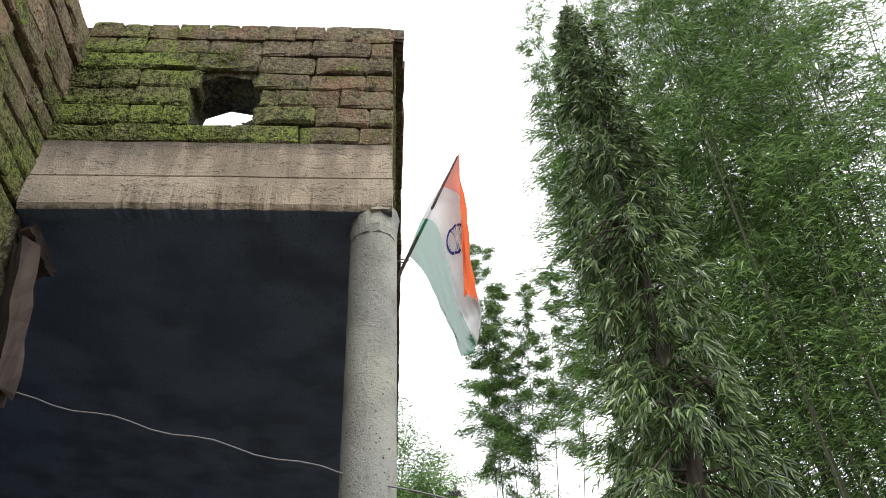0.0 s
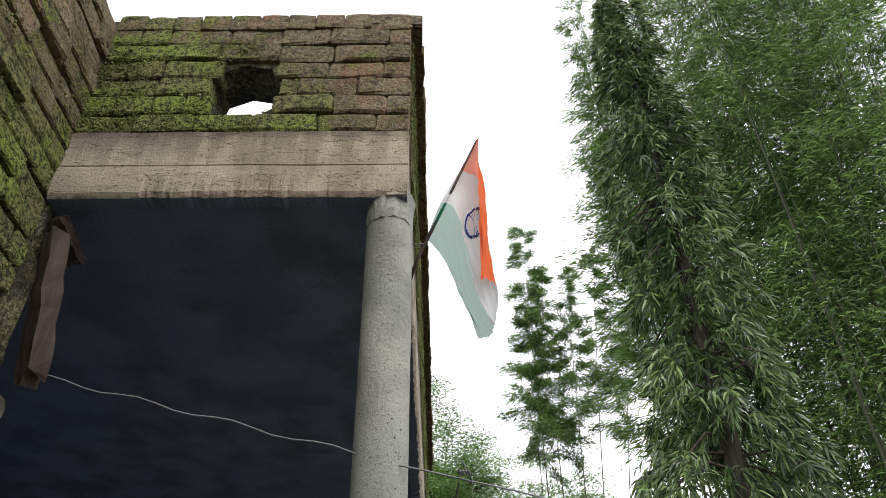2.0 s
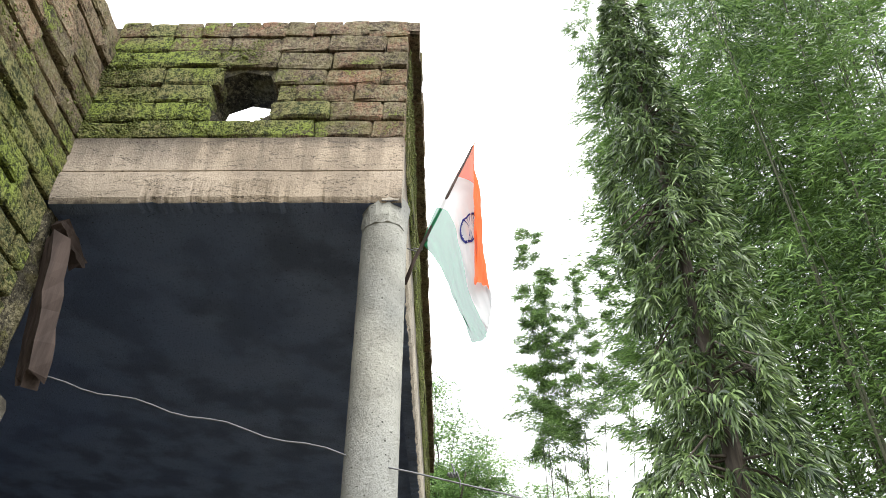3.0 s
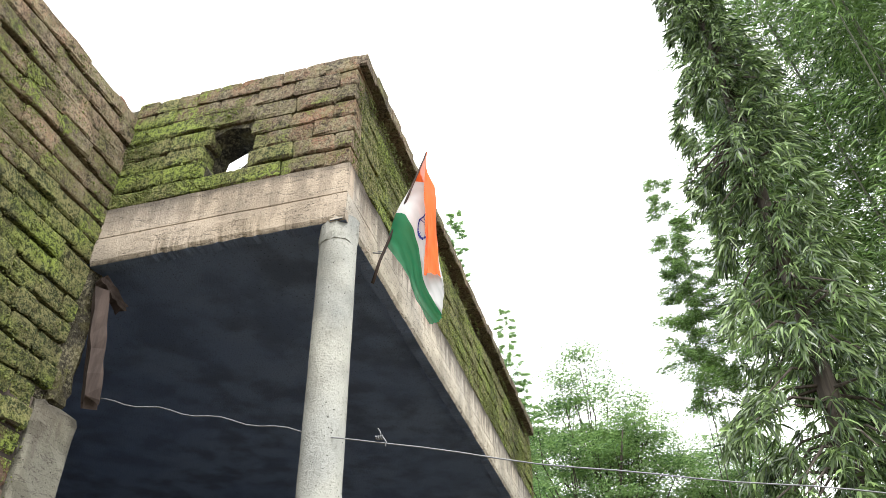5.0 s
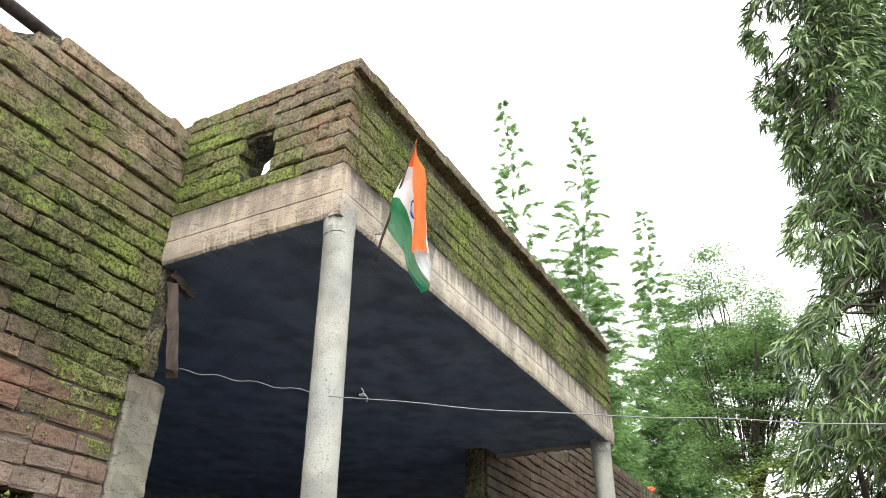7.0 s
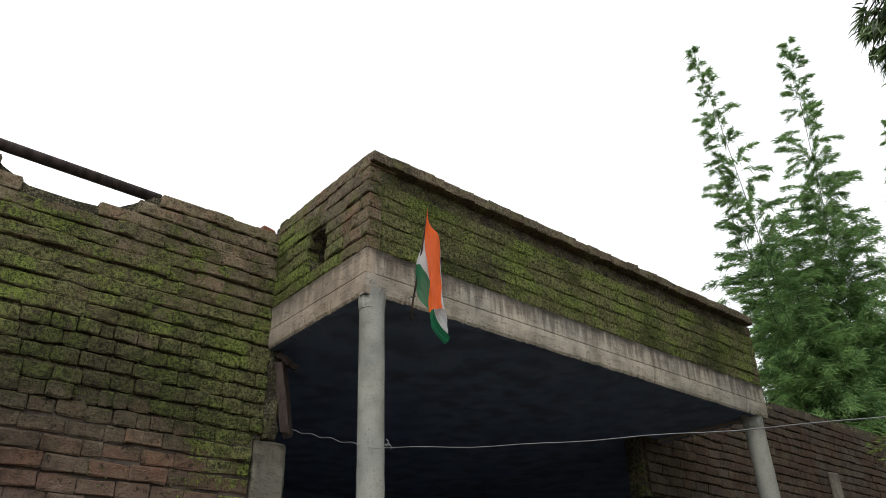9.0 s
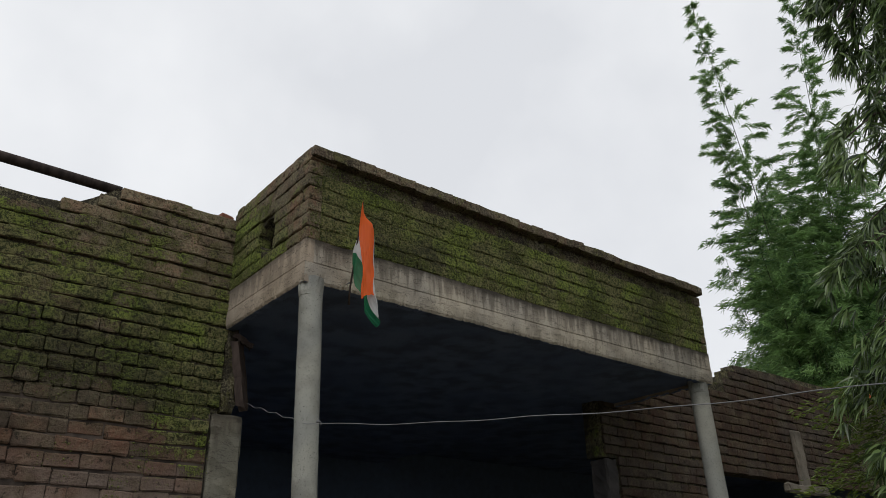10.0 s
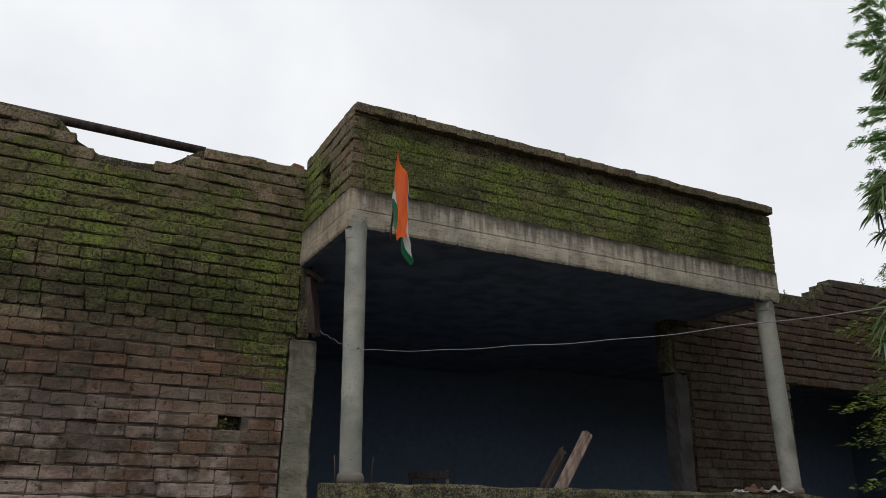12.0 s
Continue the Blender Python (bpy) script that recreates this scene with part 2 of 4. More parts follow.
WOOD, WOOD_DARK = wood_material("split_timber", (0.068, 0.050, 0.042)), wood_material("old_roof_timber", (0.06, 0.045, 0.04))
WIRE = plain_material("grey_cable", (0.16, 0.163, 0.168), 0.5, 0.4)
ASHOKA = leaf_material("drooping_leaf", (0.010, 0.026, 0.009), (0.205, 0.300, 0.100), 0.36, 0.18, 0.0, 0.12)
BAMBOO_LEAF = leaf_material("bamboo_leaf", (0.020, 0.052, 0.016), (0.225, 0.370, 0.098), 0.42, 0.36, 0.0, 0.35)
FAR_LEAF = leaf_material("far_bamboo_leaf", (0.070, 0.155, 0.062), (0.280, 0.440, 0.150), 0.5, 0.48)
TREE_LEAF = leaf_material("feathery_leaf", (0.034, 0.088, 0.030), (0.250, 0.395, 0.125), 0.5, 0.4)
SHRUB_LEAF = leaf_material("shrub_leaf", (0.08, 0.13, 0.02), (0.20, 0.26, 0.05), 0.5, 0.4)
MOSS = leaf_material("moss", (0.05, 0.06, 0.018), (0.145, 0.165, 0.042), 0.95, 0.1)
FLAG_ORANGE, FLAG_WHITE, FLAG_GREEN = (leaf_material("orange_cloth", (0.80, 0.13, 0.018), (0.80, 0.13, 0.018), 0.8, 0.4, 0.08), leaf_material("white_cloth", (0.56, 0.56, 0.56), (0.56, 0.56, 0.56), 0.8, 0.30, 0.08),
                                       leaf_material("green_cloth", (0.012, 0.19, 0.08), (0.012, 0.19, 0.08), 0.8, 0.45, 0.20))
FLAG_BLUE = plain_material("blue_print", (0.02, 0.03, 0.20))
WOOD_PLANK = wood_material("brown_plank", (0.27, 0.20, 0.165))
RAG_BROWN, RAG_RED, RAG_STRIPED = plain_material("brown_cloth", (0.10, 0.05, 0.04)), plain_material("red_cloth", (0.60, 0.10, 0.03)), plain_material("grey_cloth", (0.35, 0.35, 0.34), 0.8, 0.3, 0.6, 30.0)
BRICK_LOOSE = plain_material("fresh_brick", (0.20, 0.085, 0.055), 0.9, 0.2, 0.35)
BARK, CULM = wood_material("dark_bark", (0.09, 0.075, 0.06)), plain_material("bamboo_culm", (0.055, 0.060, 0.030), 0.6)
SOIL = plain_material("damp_soil", (0.11, 0.095, 0.065), 0.95, 0.1, 0.5, 1.5)


# ---- builders ----
def mesh_of(name, verts, faces, material, smooth=False):
    me = bpy.data.meshes.new(name)
    me.from_pydata(verts, [], faces)
    me.materials.append(material)
    if smooth:
        me.polygons.foreach_set("use_smooth", [True] * len(me.polygons))
    me.update()
    return me


def close(bm, name, material, smooth=False):
    bmesh.ops.recalc_face_normals(bm, faces=bm.faces)
    me = bpy.data.meshes.new(name)
    bm.to_mesh(me)
    bm.free()
    me.materials.append(material)
    if smooth:
        me.polygons.foreach_set("use_smooth", [True] * len(me.polygons))
    return me


def part(name, data, parent=None, label=""):
    ob = new(name, data)
    ob.parent = parent
    return tagged(ob, label)


def thing(name, place, label, category, group="", kind=""):
    ob = new(name)
    ob.empty_display_size = 0.2
    ob.location = place
    bpy.context.view_layer.update()
    return tagged(ob, label, category, group, kind)


def child(name, data, parent, label=""):
    """A part built in world coordinates under a thing that stands elsewhere."""
    ob = part(name, data, parent, label)
    ob.matrix_parent_inverse = Matrix.Translation(-parent.location)
    return ob


def slab(bm, lo, hi):
    """A box from corner to corner."""
    m = Matrix.Translation([(a + b) / 2 for a, b in zip(lo, hi)]) @ Matrix.Diagonal([b - a for a, b in zip(lo, hi)] + [1])
    return bmesh.ops.create_cube(bm, size=1, matrix=m)["verts"]


def rough_box(name, lo, hi, material, cut=0.12, jitter=0.006, bevel=0.008, seed=0):
    """A box with rounded, slightly uneven faces."""
    rnd = random.Random(seed)
    bm = bmesh.new()
    slab(bm, lo, hi)
    bmesh.ops.bevel(bm, geom=bm.edges[:], offset=bevel, segments=1, affect="EDGES")
    for k in range(3):
        a = lo[k] + cut
        while a < hi[k] - cut * 0.4:
            n = [0, 0, 0]
            n[k] = 1
            c = [0, 0, 0]
            c[k] = a
            bmesh.ops.bisect_plane(bm, geom=bm.verts[:] + bm.edges[:] + bm.faces[:], plane_co=c, plane_no=n)
            a += cut
    for v in bm.verts:
        v.co += Vector((rnd.uniform(-1, 1), rnd.uniform(-1, 1), rnd.uniform(-1, 1))) * jitter
    return close(bm, name, material)


def prism(name, outline, y0, y1, material):
    """An upright outline of (x, z) made solid from y0 to y1."""
    bm = bmesh.new()
    face = bm.faces.new([bm.verts.new((x, y0, z)) for x, z in outline])
    more = bmesh.ops.extrude_face_region(bm, geom=[face])["geom"]
    bmesh.ops.translate(bm, verts=[g for g in more if isinstance(g, bmesh.types.BMVert)], vec=(0, y1 - y0, 0))
    bmesh.ops.triangulate(bm, faces=[f for f in bm.faces if len(f.verts) > 4])
    return close(bm, name, material)


def tube(path, radii, sides=8):
    """Verts and faces of a closed tube along points."""
    verts, faces = [], []
    pts = [Vector(p) for p in path]
    for i, p in enumerate(pts):
        d = (pts[min(i + 1, len(pts) - 1)] - pts[max(i - 1, 0)]).normalized()
        a = d.orthogonal().normalized() if abs(d.z) > 0.95 else d.cross(Vector((0, 0, 1))).normalized()
        b = d.cross(a)
        r = radii[i] if isinstance(radii, (list, tuple)) else radii
        for k in range(sides):
            t = 2 * math.pi * k / sides
            verts.append(p + (a * math.cos(t) + b * math.sin(t)) * r)
    for i in range(len(pts) - 1):
        for k in range(sides):
            j = (k + 1) % sides
            faces.append((i * sides + k, i * sides + j, (i + 1) * sides + j, (i + 1) * sides + k))
    faces.append(tuple(range(sides - 1, -1, -1)))
    faces.append(tuple((len(pts) - 1) * sides + k for k in range(sides)))
    return verts, faces


COURSE = 0.1065


def brick_meshes(length, height, depth, material, count=7, seed=1, gap=0.006, round_off=0.012):
    """Worn bricks with a pillowed, uneven face: front at y = 0, depth along +y, standing on z = 0."""
    rnd = random.Random(seed)
    made = []
    lo, hi = gap * 1.2, height - gap * 1.2
    edge = min(0.2, 0.75 * round_off / length)
    for _ in range(count):
        us, ws = (0.0, edge, rnd.uniform(0.35, 0.65), 1 - edge, 1.0), (0.0, 0.11, 0.89, 1.0)
        verts, faces = [], []
        for j, w in enumerate(ws):
            for i, u in enumerate(us):
                rim_u, rim_w = i in (0, 4), j in (0, 3)
                x = gap * 0.3 + u * (length - gap * 0.6) + rnd.uniform(-1, 1) * 0.005
                z = lo + w * (hi - lo) + rnd.uniform(-1, 1) * 0.006
                y = round_off * (0.9 if rim_u and rim_w else 0.6 if rim_u or rim_w else 0.0) + rnd.uniform(-1, 1) * 0.0035
                if rim_u and rim_w:
                    x += round_off * (0.7 if i == 0 else -0.7)
                    z += round_off * (0.5 if j == 0 else -0.5)
                verts.append((x, y, z))
        for j in range(3):
            for i in range(4):
                a = j * 5 + i
                faces.append((a, a + 1, a + 6, a + 5))
        ring = [0, 1, 2, 3, 4, 9, 14, 19, 18, 17, 16, 15, 10, 5]
        n = len(verts)
        verts += [(verts[k][0], depth, verts[k][2]) for k in ring]
        for k in range(14):
            j = (k + 1) % 14
            faces.append((ring[j], ring[k], n + k, n + j))
        faces.append(tuple(n + k for k in range(14)))
        bm = bmesh.new()
        vs = [bm.verts.new(v) for v in verts]
        for f in faces:
            bm.faces.new([vs[k] for k in f])
        made.append(close(bm, "brick", material))
    return made


def lay(wall, at, turn, runs, meshes, length, rnd, proud=0.006, tip=0.0, gap=None):
    """Lays courses of bricks as parts of a wall. runs: (start, end, height, header-first)."""
    base = Matrix.Translation(at) @ pose(0, 0, 0, 0, 0, turn)
    for start, end, z, offset in runs:
        u, first = start, True
        while u < end - 0.03:
            size = length * (rnd.uniform(0.86, 1.06) if rnd.random() > 0.14 else rnd.uniform(0.48, 0.6))
            if first and offset:
                size *= 0.5
            first = False
            if end - u - size < 0.06:
                size = end - u
            if gap and gap[0] < u + size / 2 < gap[1] and abs(z - gap[2]) < COURSE / 2:
                u += size
                continue
            ob = part("brick", rnd.choice(meshes), wall)
            m = base @ Matrix.Translation((u, -rnd.uniform(-0.3, 1.0) * proud - (tip if rnd.random() < 0.3 else 0), z + rnd.uniform(-0.005, 0.004) + 0.010 * noise.noise((u * 0.9, z * 4.0, length))))
            ob.matrix_basis = m @ pose(0, 0, 0, rnd.uniform(-2.2, 2.2), rnd.uniform(-1.3, 1.3), rnd.uniform(-1.8, 1.8)) @ Matrix.Diagonal((size / length, 1, rnd.uniform(0.94, 1.03), 1))
            u += size


# ---- plan, in metres: the porch corner by the flag stands at x = y = 0 ----
DEPTH, LONG = 1.25, 4.76
SOFFIT_Z, BEAM_TOP, TOP = 3.65, 3.975, 4.72
rnd = random.Random(4)

ground = tagged(new("ground", mesh_of("ground", [(-600, -600, 0), (600, -600, 0), (600, 600, 0), (-600, 600, 0)], [(0, 1, 2, 3)], SOIL)),
                "bare damp soil round the house", "ground", kind="structure")

# porch slab with its concrete edge beam
bm = bmesh.new()
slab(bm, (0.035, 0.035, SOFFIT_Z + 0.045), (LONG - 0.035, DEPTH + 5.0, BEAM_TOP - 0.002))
porch_ceiling = tagged(new("ceiling", close(bm, "ceiling", SOFFIT)), "concrete porch slab seen from below, bluish shade in its colour", "ceiling", kind="structure")


def edge_beam(name, start, along, inward, length, material=BEAM):
    """A cast beam with form-board line, pocked faces and a broken lower arris."""
    r = random.Random(len(name))
    verts, faces = [], []
    n = int(length / 0.009)
    prof = [(0.07, 0.0), (0.012, 0.0), (0.0, 0.02), (-0.003, 0.05), (-0.004, 0.10), (-0.002, 0.144), (0.008, 0.148), (0.001, 0.154), (0.002, 0.25), (0.0, 0.325), (0.07, 0.325)]
    s, a, w = Vector(start), Vector(along), Vector(inward)
    for i in range(n + 1):
        u = length * i / n
        ends = i in (0, n)
        gap = 0.002 + noise.noise((u * 3.1, len(name), 0.5)) * 0.014 + noise.noise((u * 11.0, 2.0, 7.5)) * 0.012 + noise.noise((u * 27.0, 2.0, 1.5)) * 0.010 + noise.noise((u * 63.0, 2.0, 1.5)) * 0.008
        for j, (d, z) in enumerate(prof):
            low = max(0, gap) * (1.0, 1.1, 1.2, 0.7)[j] if j < 4 else 0
            dd = d + (0 if ends else noise.noise((u * 5, z * 9, 3.3)) * 0.004) + (max(0, gap) * 0.6 if j in (1, 2, 3) else 0)
            verts.append(s + a * u + w * dd + Vector((0, 0, z + low)))
    k = len(prof)
    for i in range(n):
        for j in range(k):
            faces.append((i * k + j, i * k + (j + 1) % k, (i + 1) * k + (j + 1) % k, (i + 1) * k + j))
    faces += [tuple(range(k)), tuple(n * k + j for j in range(k))]
    me = mesh_of(name, verts, faces, material)
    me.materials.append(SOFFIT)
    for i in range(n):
        me.polygons[i * k].material_index = 1       # underside takes the ceiling's shade-tinted colour
    b = bmesh.new()
    b.from_mesh(me)
    bmesh.ops.recalc_face_normals(b, faces=b.faces)
    b.to_mesh(me)
    b.free()
    return tagged(new(name, me), "stained cast concrete edge beam with a broken lower edge", "beam", kind="structure")


edge_beam("beam_side", (0, DEPTH, SOFFIT_Z), (0, -1, 0), (1, 0, 0), DEPTH)
edge_beam("beam_front", (0.004, 0, SOFFIT_Z + 0.004), (1, 0, 0), (0, 1, 0), LONG, BEAM_FRONT)
edge_beam("beam_far", (LONG, 0.006, SOFFIT_Z + 0.008), (0, 1, 0), (-1, 0, 0), DEPTH)

# parapet: a core of mortar with a knocked-out hole in its short side, faced with bricks
HOLE = [(0.800, 4.225), (0.775, 4.350), (0.680, 4.400), (0.565, 4.375), (0.518, 4.27), (0.525, 4.145), (0.60, 4.080), (0.715, 4.075)]


def holed_core():
    y0, y1, z0, z1 = 0.016, DEPTH + 0.1, BEAM_TOP, TOP - 0.012
    ym, zm = 0.65, 4.23
    outer = [(y1, zm), (y1, z1), (ym, z1), (y0, z1), (y0, zm), (y0, z0), (ym, z0), (y1, z0)]
    verts = [(x, y, z) for x in (0.026, 0.212) for ring in (outer, HOLE) for y, z in ring]
    faces = []
    for k in range(8):
        j = (k + 1) % 8
        faces += [(k, j, 8 + j, 8 + k), (16 + k, 16 + j, 24 + j, 24 + k), (8 + k, 8 + j, 24 + j, 24 + k), (k, j, 16 + j, 16 + k)]
    b = bmesh.new()
    vs = [b.verts.new(v) for v in verts]
    for f in faces:
        b.faces.new([vs[i] for i in f])
    return close(b, "core", MORTAR)


parapet_side = tagged(new("wall_parapet_side", holed_core()), "weathered brick parapet with a knocked-out hole and green moss", "wall", kind="structure")
bm = bmesh.new()
slab(bm, (0.10, 0.008, BEAM_TOP), (LONG - 0.02, 0.21, 4.512))
slab(bm, (0.10, 0.052, 4.512), (LONG - 0.02, 0.21, TOP - 0.02))
parapet_front = tagged(new("wall_parapet_front", close(bm, "core", MOSSY_MORTAR)), "brick parapet overgrown with yellow-green moss", "wall", kind="structure")
bm = bmesh.new()
slab(bm, (LONG - 0.20, 0.215, BEAM_TOP), (LONG - 0.018, DEPTH + 1.0, TOP - 0.05))
parapet_far = tagged(new("wall_parapet_far", close(bm, "core", MORTAR)), "brick parapet end wall", "wall", kind="structure")

# house wall beside the porch, with a notch broken out of its top
LEFT_TOP = [(-9.0, 4.70), (-2.57, 4.660), (-2.13, 4.620), (-1.96, 4.45), (-1.79, 4.370), (-1.50, 4.366), (-1.27, 4.385), (-1.13, 4.48), (-0.99, 4.592), (-0.60, 4.612), (0.016, 4.600)]
CAVITY = (-0.62, -0.39, 2.172, 2.287)         # one brick is missing from the house wall


def pierced(name, y0, y1, right, top, material, upper=None):
    """A wall leaf with a brick-sized cavity: slabs round the cavity, and an upper outline where it is given."""
    a, b, z0, z1 = CAVITY
    bm = bmesh.new()
    slab(bm, (-9.0, y0, 0.0), (right, y1, z0))
    slab(bm, (-9.0, y0, z0), (a, y1, z1))
    slab(bm, (b, y0, z0), (right, y1, z1))
    if upper:
        slab(bm, (a, y1 - 0.06, z0), (b, y1, z1))
        bm.from_mesh(prism(name, upper, y0, y1, material))
    else:
        slab(bm, (-9.0, y0, z1), (right, y1, top))
    return close(bm, name, material)


wall_left = tagged(new("wall_left", pierced("core", DEPTH + 0.026, DEPTH + 0.225, -0.05, 0, MORTAR, [(0.016, 2.97), (-0.05, 2.97), (-0.05, 2.287), (-9.0, 2.287)] + LEFT_TOP)),
                   "old brick house wall, mossy above and bare red below", "wall", kind="structure")

tagged(new("trim_pointing", pierced("trim_pointing", DEPTH + 0.009, DEPTH + 0.03, -0.045, 2.97, POINTING)),
       "flush worn mortar pointing between the lower bricks", "pointing", kind="structure")


def left_top(x):
    for (a, za), (b, zb) in zip(LEFT_TOP, LEFT_TOP[1:]):
        if a <= x <= b:
            return za + (zb - za) * (x - a) / (b - a)
    return 4.6


# wall beyond the porch, stepped up, over a wide opening
RIGHT = [(4.40, 3.08), (4.66, 3.085), (4.66, 0.0), (6.30, 0.0), (6.30, 3.10), (14.0, 3.2), (14.0, 4.74), (8.4, 4.65), (7.40, 4.61), (7.40, 4.52), (7.22, 4.52), (7.22, 4.41), (7.05, 4.41), (7.05, 4.29), (4.40, 4.24)]
wall_right = tagged(new("wall_right", prism("core", RIGHT, DEPTH + 0.026, DEPTH + 0.225, MORTAR)), "dark brick wall with a stepped broken top over an opening", "wall", kind="structure")


def concrete_post(name, lo, hi, label, seed, material=COLUMN):
    ob = new(name, rough_box(name, lo, hi, material, 0.06, 0.008, 0.016, seed))
    return tagged(ob, label, "post", kind="structure")


concrete_post("trim_jamb", (-0.030, DEPTH - 0.014, 0.0), (0.215, DEPTH + 0.24, 2.985), "grey cement-rendered door jamb at the wall's end", 3, JAMB)
tagged(new("trim_end", rough_box("trim_end", (0.018, DEPTH + 0.004, 2.99), (0.14, DEPTH + 0.23, 3.66), MORTAR, 0.08, 0.012, 0.02, 6)),
       "ragged mossy cement end of the house wall", "wall end", kind="structure")
concrete_post("trim_post", (4.46, DEPTH + 0.01, 0.0), (4.65, DEPTH + 0.24, 3.07), "cement-rendered post under the brick wall, darkened for porch shade", 5, POST_SHADED)

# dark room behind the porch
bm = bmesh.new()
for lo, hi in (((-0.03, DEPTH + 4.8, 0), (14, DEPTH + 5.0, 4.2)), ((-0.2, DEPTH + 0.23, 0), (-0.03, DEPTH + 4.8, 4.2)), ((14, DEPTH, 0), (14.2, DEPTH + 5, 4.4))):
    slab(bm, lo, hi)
tagged(new("wall_back", close(bm, "wall_back", DARK_WALL)), "back walls of the open room, coloured dark blue for their shade", "wall", kind="structure")
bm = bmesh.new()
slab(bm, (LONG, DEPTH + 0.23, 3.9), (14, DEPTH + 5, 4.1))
tagged(new("ceiling_room", close(bm, "ceiling_room", SOFFIT)), "slab over the room, bluish shade in its colour", "ceiling", kind="structure")
bm = bmesh.new()
slab(bm, (-0.1, -0.02, 0), (LONG + 0.2, DEPTH + 4.8, 0.85))
tagged(new("floor", close(bm, "floor", FLOOR)), "raised cement porch floor, pale to bounce light up", "floor", kind="structure")
tagged(new("wall_low", rough_box("wall_low", (-0.05, -0.06, 0.0), (LONG + 0.22, 0.20, 1.755), LOW_WALL, 0.2, 0.010, 0.02, 8)),
       "low mossy cement wall along the porch front", "wall", kind="structure")


# ---- porch columns ----
def column(foot, head, radius, seed):
    t = thing("column", foot, "round grey pitted concrete porch column", "column", "porch columns")
    f, h = Vector(foot), Vector(head)
    path, radii = [], []
    r = random.Random(seed)
    for i in range(25):
        k = i / 24
        path.append(f.lerp(h, k) + Vector((r.uniform(-1, 1), r.uniform(-1, 1), 0)) * 0.001)
        radii.append(radius * (1 + 0.008 * noise.noise((k * 9, seed, 1))))
    v, fa = tube(path, radii, 28)
    child("shaft", mesh_of("shaft", v, fa, COLUMN, True), t)
    v, fa = tube([f + Vector((0, 0, -0.005)), f + Vector((0, 0, 0.05)), f + Vector((0, 0, 0.07))], [radius * 1.28, radius * 1.2, radius * 1.02], 20)
    child("collar", mesh_of("collar", v, fa, BEAM_OLD, True), t, "rough cement collar at the foot")
    verts, faces = tube([h + Vector((0, 0, -0.135)), h + Vector((0, 0, -0.10)), h + Vector((0, 0, -0.055)), h], [radius * 1.0, radius * 1.03, radius * 1.05, radius * 1.07], 22)
    verts = [p + Vector((r.uniform(-1, 1), r.uniform(-1, 1), r.uniform(-1, 1))) * 0.005 for p in verts]
    child("head", mesh_of("head", verts, faces, COLUMN), t, "crumbled cement under the beam")
    return t


column((0.150, 0.062, 1.755), (0.095, 0.062, 3.70), 0.080, 1)
column((4.745, 0.11, 1.755), (4.648, 0.11, 3.70), 0.092, 2)


# ---- trees ----
def leaf_mesh(name, base, way, side, length, width, material, droop=0.35, fine=False):
    """Many narrow leaves in one crown: rows of base points, directions, side vectors, lengths and widths."""
    way = way / np.linalg.norm(way, axis=1, keepdims=True)
    side = side - way * (side * way).sum(1, keepdims=True)
    side /= np.linalg.norm(side, axis=1, keepdims=True) + 1e-9
    L, W = length[:, None], width[:, None]
    bend = np.array([0, 0, -1.0]) * L * droop
    near, far = base + way * L * 0.3 + bend * 0.06, base + way * L * 0.66 + bend * 0.42
    tip = base + way * L * 0.92 + bend
    fold = np.cross(way, side) * W * 0.15
    v = np.stack([base, near - side * W / 2 + fold, near + side * W / 2 + fold, far - side * W * 0.36 + fold, far + side * W * 0.36 + fold, tip], 1).reshape(-1, 3)
    q = np.arange(len(base))[:, None] * 6
    f = np.concatenate([q + [0, 1, 2], q + [1, 3, 2], q + [2, 3, 4], q + [3, 5, 4]], 1).reshape(-1, 3) if fine else np.concatenate([q + [0, 1, 5], q + [0, 5, 2]], 1).reshape(-1, 3)
    me = bpy.data.meshes.new(name)
    me.vertices.add(len(v)), me.loops.add(len(f) * 3), me.polygons.add(len(f))
    me.vertices.foreach_set("co", v.ravel())
    me.loops.foreach_set("vertex_index", f.ravel().astype(np.int32))
    me.polygons.foreach_set("loop_start", (np.arange(len(f)) * 3).astype(np.int32))
    me.materials.append(material)
    me.update(calc_edges=True)
    return me


